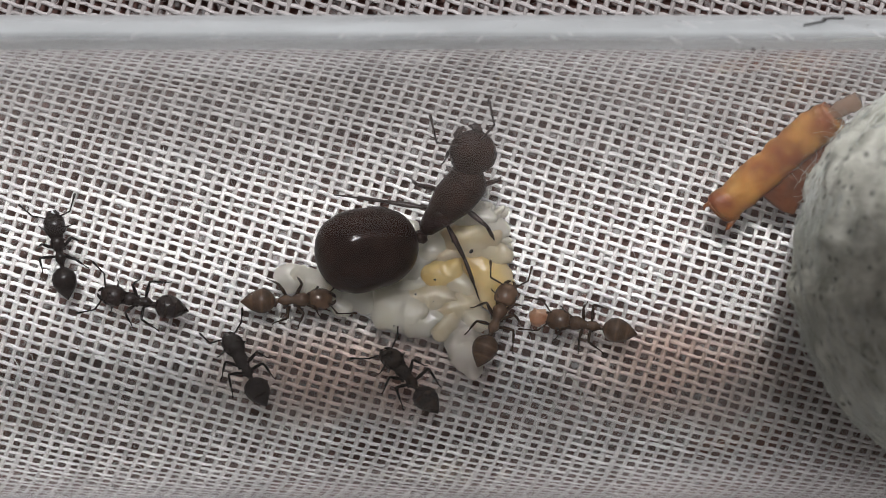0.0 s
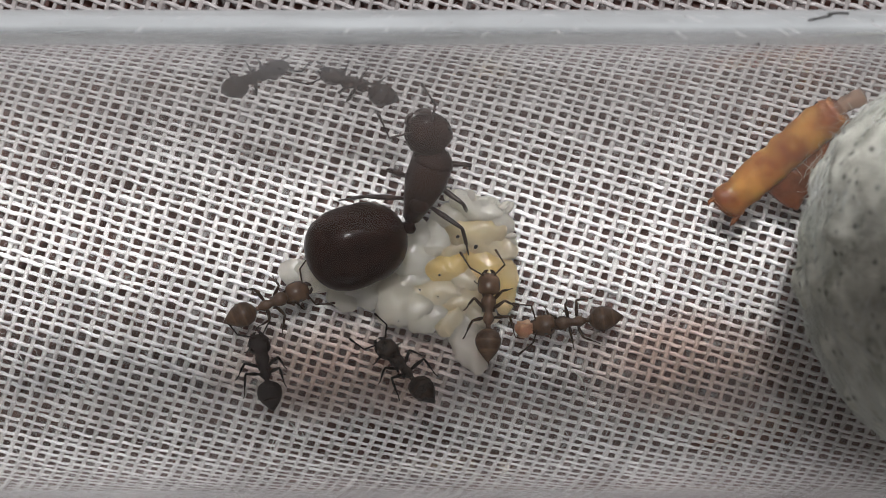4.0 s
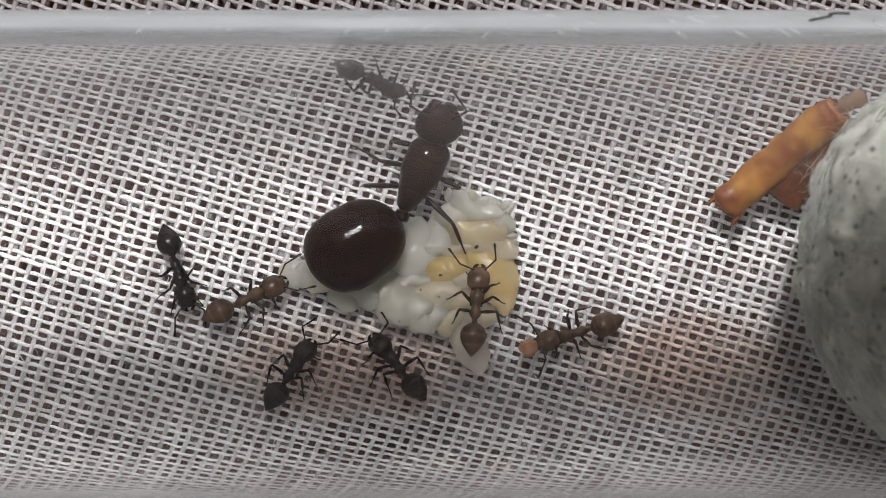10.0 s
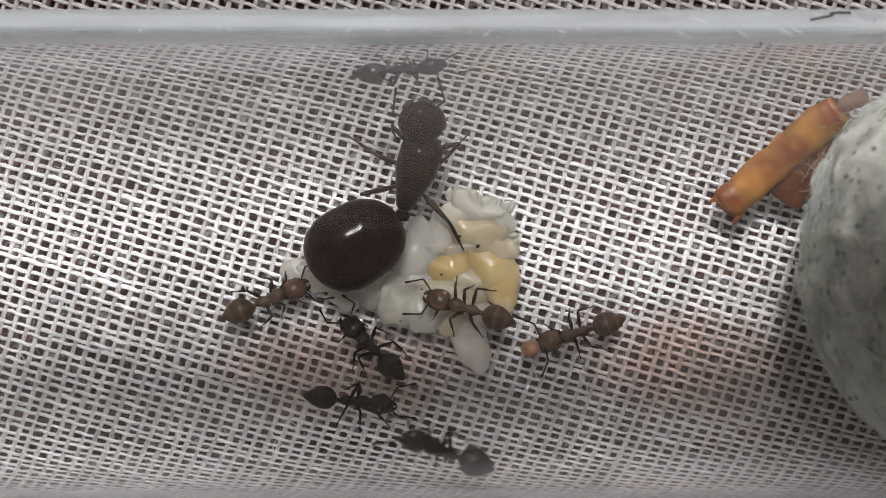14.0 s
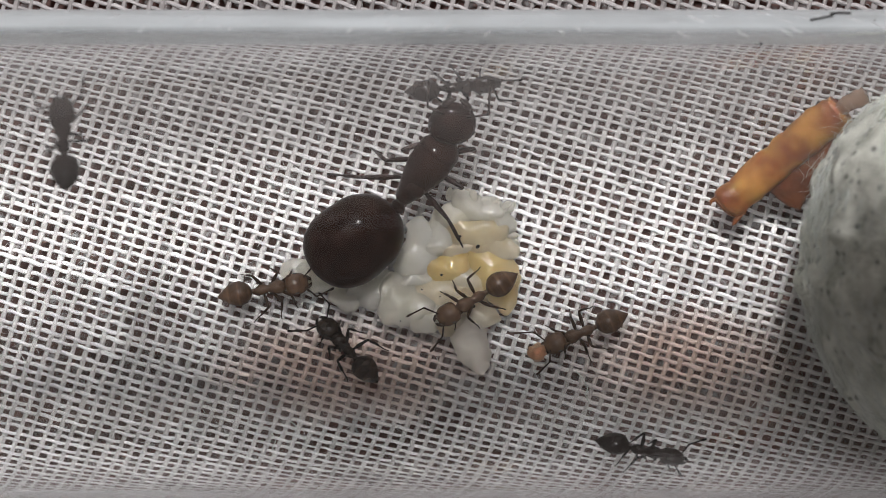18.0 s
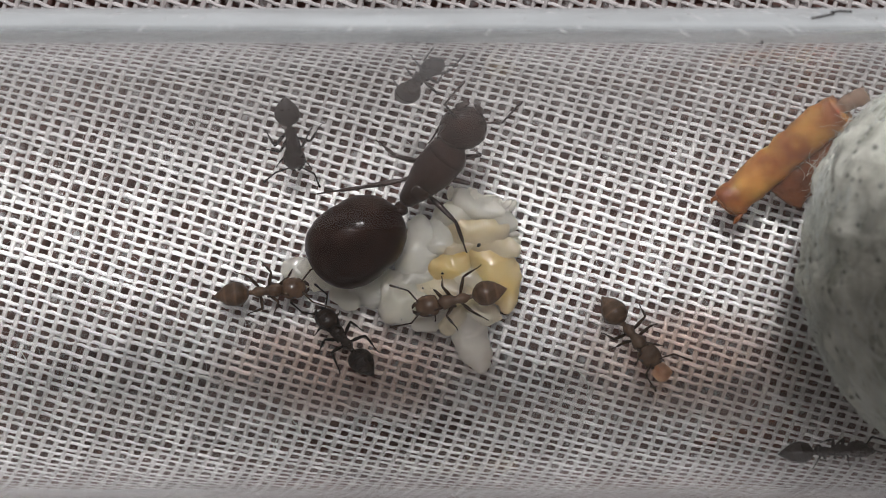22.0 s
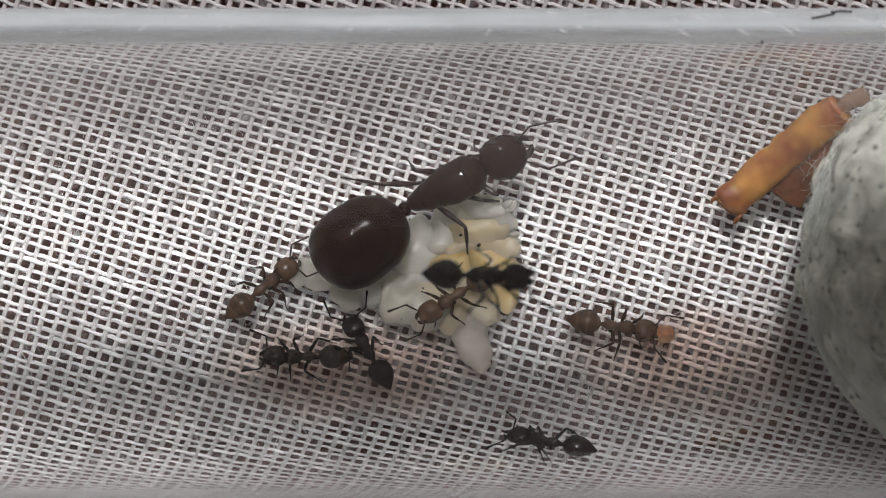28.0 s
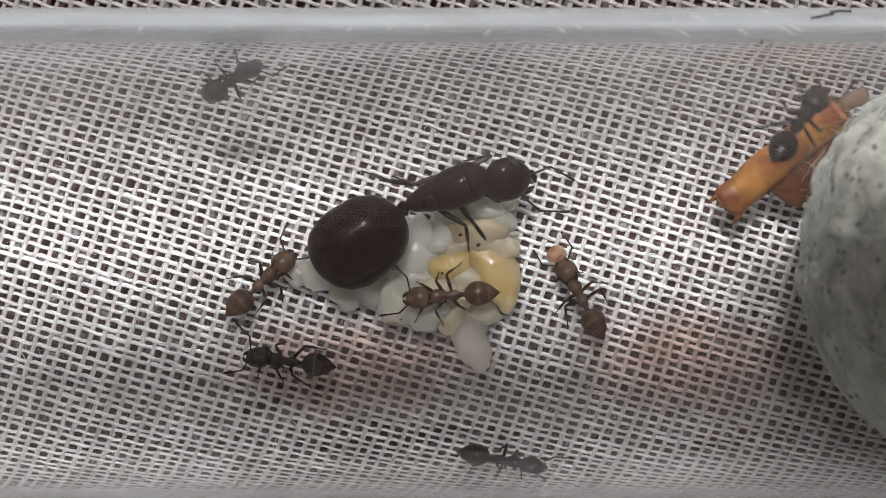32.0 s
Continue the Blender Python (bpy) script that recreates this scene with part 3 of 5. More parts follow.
for pts in ([(10.95, 113.2), (11.35, 111.4), (11.7, 109.6)], [(11.65, 107.9), (11.95, 106.8), (12.3, 107.2)]):
    strand("dark_hair", pts, 0.03, DARK, "short dark hair stuck outside the tube", "hair", TUBE_R, -0.06)
for x, phi, grain in ((9.26, 125.0, 0.09), (9.55, 124.2, 0.05), (12.9, 112.5, 0.06)):
    f = radians(phi)
    ob = part("dust_grain", body(egg(grain * 1.5, grain, grain, n=6), 8), DARK,
              at=pose(x * MM, TUBE_R * math.sin(f) * MM, (TUBE_R - TUBE_R * math.cos(f)) * MM, 0, 0, 50 * x))
    tagged(ob, "tiny dark grain of dust on the glass", "dust", "dust on the glass")


# painted glint along the tube's shoulder, and painted reflections of threads fanning across it
strand("white_fibre", [(11.6, 121.5), (12.3, 120.6), (13.0, 120.2), (13.9, 120.0)], 0.016, FIBRE, "straight painted glint line along the tube's shoulder", "fibre", TUBE_R, -0.03)
# pale streaks drawn in place of the gauze threads' reflections
marks = bmesh.new()
rnd = random.Random(77)
for i in range(46):
    x, phi, size = rnd.uniform(-13.5, 13.5), rnd.uniform(102, 119), rnd.uniform(2.0, 6.0)
    slant = 0.085 if x > 3 else -0.06
    pts = []
    for k in range(4):
        f, rr = radians(phi + size * k / 3), TUBE_R + 0.02
        pts.append((x + slant * size * k / 3 + rnd.gauss(0, 0.02), rr * math.sin(f), TUBE_R - rr * math.cos(f)))
    limb(pts, [0.006, 0.018, 0.018, 0.005], 4, marks)
tagged(part("scuffing", marks, GLINT_PAINT, tube, "faint pale streaks painting thread reflections on the glass"), kind="stuff")


# ---- ants ----
def two_bone(hip, foot, l1, l2, lean=0.0):
    """Poses of femur (in the ant) and of tibia (on the femur) so that the tip meets foot; the knee points up."""
    d = foot - hip
    r = min(max(d.length, abs(l1 - l2) + 0.02), l1 + l2 - 0.02)
    u = d.normalized()
    up = Vector((lean, 0, 1))
    up = (up - u * up.dot(u)).normalized()
    c = (l1 * l1 + r * r - l2 * l2) / (2 * l1 * r)
    s = math.sqrt(max(0.0, 1 - c * c))
    x = u * c + up * s
    side = up.cross(u)
    z = x.cross(side)
    fem = Matrix(((x.x, side.x, z.x, hip.x * MM), (x.y, side.y, z.y, hip.y * MM), (x.z, side.z, z.z, hip.z * MM), (0, 0, 0, 1)))
    knee = hip + x * l1
    t = (hip + u * r - knee).normalized()
    ang = math.atan2(t.dot(z), t.dot(x))
    tib = Matrix.Translation((l1 * MM, 0, 0)) @ Matrix.Rotation(-ang, 4, "Y")
    return fem, tib


QUEEN_NECK, QUEEN_WAIST = (1.4, 0, 1.2), (-1.65, 0, 1.2)
NECK, WAIST = (0.55, 0, 0.5), (-0.62, 0, 0.47)
# hip, resting place of the left and of the right foot, femur length, tibia length
QUEEN_LEGS = [((0.85, 0.4, 0.85), (1.15, 1.1), (1.25, 1.2), 0.95, 1.2), ((0.0, 0.48, 0.8), (0.0, 1.9), (0.95, 1.7), 1.1, 1.5), ((-0.8, 0.42, 0.8), (-2.4, 2.0), (-1.7, 2.7), 1.45, 1.85)]
WORKER_LEGS = [((0.34, 0.14, 0.36), (0.95, 0.66), (0.95, 0.66), 0.55, 0.74), ((0.02, 0.15, 0.34), (0.05, 1.02), (0.05, 1.02), 0.6, 0.8), ((-0.28, 0.14, 0.34), (-0.95, 0.92), (-0.95, 0.92), 0.74, 0.98)]


# where the queen sets her feet: seconds, mm along the tube, degrees up from its bottom line
QUEEN_FEET = []
QUEEN_FEET.append([(0, 0.13, 30.5), (3.5, -0.71, 34.5), (5.5, -2.77, 28.9), (8, -1.80, 33.9), (13, -1.64, 36.2), (17, -1.29, 34.2), (19, -0.57, 35.3), (23, -0.62, 36.9), (25, -0.25, 34.0), (28, 0.95, 34.7), (32, 0.63, 29.7)])  # left front
QUEEN_FEET.append([(0, 2.12, 26.5), (3.5, 0.92, 27.7), (5.5, -1.51, 35.6), (8, -0.36, 34.8), (13, -0.01, 34.3), (17, 0.51, 34.2), (19, 1.06, 32.6), (23, 0.97, 29.8), (25, 1.20, 27.2), (28, 1.35, 20.7), (32, 1.56, 18.3)])  # right front
QUEEN_FEET.append([(0, -0.97, 26.5), (3.5, -1.59, 27.7), (6, -2.93, 25.5), (9, -2.91, 34.5), (13, -3.35, 38.8), (16.5, -2.50, 34.3), (19, -2.33, 36.3), (23, -2.06, 35.3), (28, -1.32, 30.4), (32, -1.79, 25.0)])  # left middle
QUEEN_FEET.append([(0, 2.08, 6.5), (3.5, 0.93, 13.5), (6, 1.04, 29.7), (9, 0.35, 21.7), (13, 0.75, 38.5), (16.5, 0.51, 21.5), (19, 0.41, 23.5), (23, 1.44, 26.7), (28, 1.97, 17.6), (30, 2.27, 13.8), (32, 1.80, 2.3)])  # right middle
QUEEN_FEET.append([(0, -3.58, 21.4), (3.5, -3.53, 18.4), (6, -3.08, 21.6), (9, -2.79, 22.5), (13, -2.82, 19.9), (16.5, -3.97, 26.1), (19, -4.66, 29.0), (21, -4.40, 19.8), (24, -4.90, 18.4), (25, -3.96, 25.6), (28, -3.57, 24.7), (29, -4.10, 21.0), (32, -2.84, 26.6)])  # left hind
QUEEN_FEET.append([(0, 1.55, -10.6), (2.5, 0.96, 1.6), (10, 0.85, 1.9), (20, 0.82, 1.5), (32, 0.87, 2.3)])  # right hind


def leg_parts(ant, legs, mat, k):
    for hip, foot_l, foot_r, l1, l2 in legs:
        for side, foot in ((1, foot_l), (-1, foot_r)):
            h, f = Vector((hip[0], hip[1] * side, hip[2])), Vector((foot[0], foot[1] * side, 0))
            m1, m2 = two_bone(h, f, l1, l2, 0.5)
            femur = part("leg", limb([(-0.05, 0, -0.1 * k), (0.1 * l1, 0, 0), (0.45 * l1, 0, 0.01), (0.85 * l1, 0, 0), (l1, 0, 0)],
                                     [0.07 * k, 0.05 * k, 0.082 * k, 0.06 * k, 0.045 * k]), mat, ant, at=m1)
            part("shin", limb([(0, 0, 0), (0.2 * l2, 0, 0.01), (0.48 * l2, 0, 0), (0.55 * l2, 0, 0), (0.8 * l2, 0, -0.02), (0.95 * l2, 0, 0), (l2, 0, 0.02)],
                              [0.045 * k, 0.055 * k, 0.05 * k, 0.026 * k, 0.024 * k, 0.022 * k, 0.03 * k]), mat, femur, at=m2)


def head_parts(head, hl, hw, mat, eye_mat, k, scape, tip, spread=62):
    for side in (1, -1):
        part("eye", body(egg(0.26 * hl, 0.1 * hl, 0.2 * hl)), eye_mat, head, at=pose(0.5 * hl * MM, side * 0.44 * hw * MM, 0.1 * hl * MM, 0, 0, -12 * side))
        part("mandible", limb([(0, 0, 0), (0.12 * hl, 0.03 * side * hl, 0), (0.25 * hl, -0.07 * side * hl, 0), (0.3 * hl, -0.17 * side * hl, 0)],
                              [0.1 * hl, 0.1 * hl, 0.07 * hl, 0.02 * hl], 8), mat, head, at=pose(0.92 * hl * MM, side * 0.2 * hw * MM, -0.08 * hl * MM))
        ant_m = pose(0.86 * hl * MM, side * 0.2 * hw * MM, 0.12 * hl * MM, 0, -12, side * spread)
        part("antenna_scape", limb([(0, 0, 0), (0.12 * scape, 0, 0), (0.6 * scape, 0, 0.01), (scape, 0, 0)], [0.03 * k, 0.028 * k, 0.034 * k, 0.038 * k]), mat, head, at=ant_m)
        tip_m = ant_m @ Matrix.Translation((scape * MM, 0, 0)) @ pose(0, 0, 0, 0, 14, -side * 50)
        part("antenna_tip", limb([(0, 0, 0), (0.3 * tip, 0, 0), (0.65 * tip, 0, 0), (0.82 * tip, 0, 0), (0.95 * tip, 0, 0), (tip, 0, 0)],
                                 [0.03 * k, 0.03 * k, 0.034 * k, 0.05 * k, 0.048 * k, 0.02 * k]), mat, head, at=tip_m)


def plump(length, width, height, n=22):
    """Rows of a swollen gaster: squarish at both ends, with shallow seams between its plates."""
    rows = []
    for i in range(n + 1):
        u = -math.cos(math.pi * i / n)
        r = max(0.03, max(0.0, 1 - abs(u) ** 2.7) ** 0.5 * (1 - 0.05 * u))
        r *= 1 - 0.02 * (i in (7, 12, 16))
        rows.append((u * length / 2, r * width / 2, r * height / 2, 0.0))
    return rows


def make_queen():
    q = tagged(new("queen_ant"), "large black queen ant with a swollen glossy gaster", "ant")
    thorax = body([(-1.5, 0.16, 0.2, 1.05), (-1.35, 0.3, 0.36, 1.05), (-1.0, 0.4, 0.52, 1.1), (-0.5, 0.55, 0.66, 1.15), (0.1, 0.72, 0.74, 1.2),
                   (0.75, 0.72, 0.68, 1.2), (1.15, 0.58, 0.52, 1.17), (1.38, 0.34, 0.32, 1.17), (1.5, 0.15, 0.16, 1.18)], 24)
    part("thorax", thorax, QUEEN_SKIN, q)
    part("pronotum", body([(0.72, 0.6, 0.56, 1.2), (0.82, 0.735, 0.69, 1.21), (1.0, 0.7, 0.645, 1.19), (1.18, 0.585, 0.53, 1.17), (1.34, 0.42, 0.4, 1.17)], 24), QUEEN_SKIN, q)
    part("scutellum", body([(x - 0.62, w, h, z) for x, w, h, z in egg(0.62, 0.66, 0.3, z=1.72)], 18), QUEEN_SKIN, q)
    part("petiole", body([(-1.85, 0.12, 0.12, 1.15), (-1.75, 0.24, 0.3, 1.2), (-1.6, 0.26, 0.34, 1.22), (-1.48, 0.15, 0.18, 1.1), (-1.4, 0.13, 0.14, 1.05)]), QUEEN_SKIN, q)
    head = part("head", body([(-0.02, 0.18, 0.16, 0), (0.06, 0.42, 0.3, 0), (0.2, 0.62, 0.45, 0), (0.45, 0.76, 0.55, 0), (0.8, 0.8, 0.58, 0), (1.1, 0.74, 0.5, -0.02),
                              (1.35, 0.6, 0.38, -0.05), (1.5, 0.42, 0.26, -0.08), (1.58, 0.2, 0.12, -0.1)], 24), QUEEN_SKIN, q, at=bend(QUEEN_NECK, 0))
    head_parts(head, 1.5, 1.6, QUEEN_LIMB, DARK, 1.15, 0.95, 1.1, 42)
    rows = [(x - 1.88, w, h, z) for x, w, h, z in plump(3.55, 2.95, 2.5)]
    part("gaster", body(rows, 40), QUEEN_SKIN, q, at=bend(QUEEN_WAIST, 0))
    leg_parts(q, QUEEN_LEGS, QUEEN_LIMB, 1.3)
    return q


def make_worker(name, skins, size, label):
    w = tagged(new("worker_ant"), label, "ant", "worker ants")
    skin, gaster_skin, limb_skin = skins
    part("thorax", body([(-0.62, 0.07, 0.08, 0.46), (-0.52, 0.13, 0.15, 0.46), (-0.42, 0.2, 0.2, 0.48), (-0.25, 0.19, 0.19, 0.48), (-0.1, 0.14, 0.15, 0.45), (0.04, 0.19, 0.2, 0.49), (0.2, 0.26, 0.24, 0.51),
                         (0.36, 0.27, 0.24, 0.5), (0.48, 0.19, 0.18, 0.5), (0.6, 0.09, 0.1, 0.5)], 16), skin, w)
    part("petiole", body([(-0.82, 0.06, 0.07, 0.42), (-0.76, 0.1, 0.12, 0.46), (-0.7, 0.07, 0.08, 0.44), (-0.64, 0.1, 0.11, 0.46), (-0.56, 0.06, 0.07, 0.46)], 12), skin, w)
    head = part("head", body([(-0.02, 0.1, 0.09, 0), (0.02, 0.26, 0.18, 0), (0.07, 0.35, 0.24, 0), (0.18, 0.395, 0.28, 0), (0.35, 0.41, 0.3, 0), (0.52, 0.4, 0.28, -0.01), (0.64, 0.36, 0.23, -0.03),
                              (0.74, 0.28, 0.17, -0.05), (0.8, 0.19, 0.11, -0.06), (0.83, 0.09, 0.05, -0.06)], 18), skin, w, at=bend(NECK, 0))
    head_parts(head, 0.78, 0.8, limb_skin, DARK, 0.95, 0.6, 0.72)
    rows = [(-1.36, 0.02, 0.02, -0.02), (-1.3, 0.07, 0.06, -0.02), (-1.15, 0.2, 0.17, 0), (-0.95, 0.35, 0.3, 0.02), (-0.72, 0.45, 0.39, 0.03), (-0.5, 0.47, 0.41, 0.03),
            (-0.3, 0.4, 0.36, 0.02), (-0.16, 0.25, 0.24, 0), (-0.08, 0.1, 0.1, 0)]
    part("gaster", body(rows, 20), gaster_skin, w, at=bend(WAIST, 0))
    leg_parts(w, WORKER_LEGS, limb_skin, 0.88)
    w.scale = (size, size, size)
    return w


queen = make_queen()
BROWN, BLACK = (0.076, 0.042, 0.024), (0.018, 0.01, 0.008)
roamer = make_worker("roamer", worker_skins("black_worker", 0.55, *BLACK), 0.92, "dark brown-black worker ant roaming the tube")
groomer = make_worker("groomer", worker_skins("dusky_worker", 0.8, *BLACK), 0.92, "blackish worker ant attending the queen")
tender = make_worker("tender", worker_skins("brown_worker", 1.1, *BROWN), 0.94, "brown worker ant beside the queen's gaster")
wanderer = make_worker("wanderer", worker_skins("red_worker", 0.3, 0.036, 0.02, 0.016), 0.92, "dark reddish-brown worker ant near the tube's side")
sentry = make_worker("sentry", worker_skins("umber_worker", 0.2, *BROWN), 0.92, "dark brown worker ant below the brood")
nurse = make_worker("nurse", worker_skins("tan_worker", 1.2, *BROWN), 0.95, "light brown worker ant standing on the brood")
carrier = make_worker("carrier", worker_skins("chestnut_worker", 1.0, *BROWN), 0.94, "brown worker ant holding a food crumb")


def crumb():
    bm = bmesh.new()
    bmesh.ops.create_icosphere(bm, subdivisions=3, radius=0.3 * MM)
    for v in bm.verts:
        p = v.co / MM
        v.co += v.normal * (noise.noise(p * 2.5) * 0.2 + noise.noise(p * 6) * 0.12) * MM
        v.co.x *= 1.15
        v.co.z *= 0.8
    return tagged(part("food_crumb", bm, FOOD), "pinkish-orange food crumb held in an ant's jaws", "food")


food = crumb()


def carried_by(ant, reach, height):
    """Rows for a thing held in front of an ant's head."""
    rows = []
    for i in range(129):
        m = pose_at(ant, i * 0.25) @ Matrix.Translation((reach * MM, 0, height * MM))
        rows.append((i * 0.25, Matrix.LocRotScale(m.translation, m.to_quaternion(), None)))
    return rows


def pose_at(ob, t):
    """Where a keyed thing is at t seconds, from its curves."""
    keys = ob.animation_data
    v = {}
    for c in keys.action.layers[0].strips[0].channelbag(keys.action_slot).fcurves:
        v[(c.data_path, c.array_index)] = c.evaluate(frame(t))
    loc = [v[("location", i)] for i in range(3)]
    q = [v[("rotation_quaternion", i)] for i in range(4)]
    from mathutils import Quaternion
    return Matrix.LocRotScale(loc, Quaternion(q).normalized(), ob.scale)


def planned(feet, t):
    """Where a foot stands at t: it holds its place, and swings over in the last three quarters of a second before the next."""
    x, phi = feet[-1][1:]
    for (t0, x0, p0), (t1, x1, p1) in zip(feet, feet[1:]):
        if t <= t1:
            k = min(1.0, max(0.0, (t - (t1 - 0.75)) / 0.75))
            x, phi = x0 + (x1 - x0) * k, p0 + (p1 - p0) * k
            break
    return inside(x, phi, 0, 0, 0.03).translation


def steps(ant, legs, reach, seed, lift=0.0, plan=None):
    """Legs: each foot stays planted on the wall until the body has gone too far from it, then swings to a new place."""
    rnd = random.Random(seed)
    times = [i * 0.25 for i in range(129)]
    poses = [pose_at(ant, t) for t in times]
    found = [o for o in ant.children if o.name.split(".")[0] == "leg"]
    axis = Vector((0, 0, TUBE_R * MM))

    def on_wall(p):
        d = Vector((0, p.y, p.z)) - axis
        d = d.normalized() * (TUBE_IN - 0.03 - lift) * MM
        return Vector((p.x, d.y, d.z + axis.z))

    for i, femur in enumerate(found):
        hip, foot_l, foot_r, l1, l2 = legs[i // 2]
        side, foot = (1, foot_l) if i % 2 == 0 else (-1, foot_r)
        h = Vector((hip[0], hip[1] * side, hip[2]))
        rest = Vector((foot[0] + rnd.uniform(-0.1, 0.1), foot[1] * side * rnd.uniform(0.9, 1.1), 0.0))
        early = (i // 2 + i) % 2
        lean = rnd.uniform(0.1, 0.9)
        planted = on_wall(poses[0] @ (rest * MM))
        rows1, rows2, last = [], [], None
        for n, t in enumerate(times):
            m = poses[n]
            if plan:
                planted = planned(plan[i], t)
            want = on_wall(m @ (rest * MM))
            if not plan and (planted - want).length > reach * MM * (0.7 + 0.5 * ((n + early) % 2)):
                ahead = poses[min(n + 1, 128)] @ (rest * MM)
                planted = on_wall(want + (ahead - want) * 0.5)
            f = (m.inverted() @ planted) / MM
            if last is None or (f - last).length > 0.04 or n == 128:
                if last is not None and rows1[-1][0] < t - 0.3:
                    a1, a2 = two_bone(h, last, l1, l2, lean)
                    rows1.append((t - 0.25, a1))
                    rows2.append((t - 0.25, a2))
                a1, a2 = two_bone(h, f, l1, l2, lean)
                rows1.append((t, a1))
                rows2.append((t, a2))
                last = f
        walk(femur, rows1)
        walk(femur.children[0], rows2)


def feel(ant, seed, step=0.5, sweep=22):
    """Antennae that wave slowly."""
    rnd = random.Random(seed)
    head = part_of(ant, "head")
    scapes = [o for o in head.children if o.name.startswith("antenna_scape")]
    tips = [o for o in head.children if o.name.startswith("antenna_tip")]
    for s, t in zip(scapes, tips):
        base, hinge = s.matrix_basis.copy(), s.matrix_basis.inverted() @ t.matrix_basis
        r1, r2 = [], []
        for i in range(int(32 / step) + 1):
            m = base @ pose(0, 0, 0, 0, rnd.uniform(-8, 8), rnd.uniform(-sweep, sweep))
            r1.append((i * step, m))
            r2.append((i * step, m @ hinge @ pose(0, 0, 0, 0, rnd.uniform(-6, 10), rnd.uniform(-sweep, sweep))))
        walk(s, r1)
        walk(t, r2)


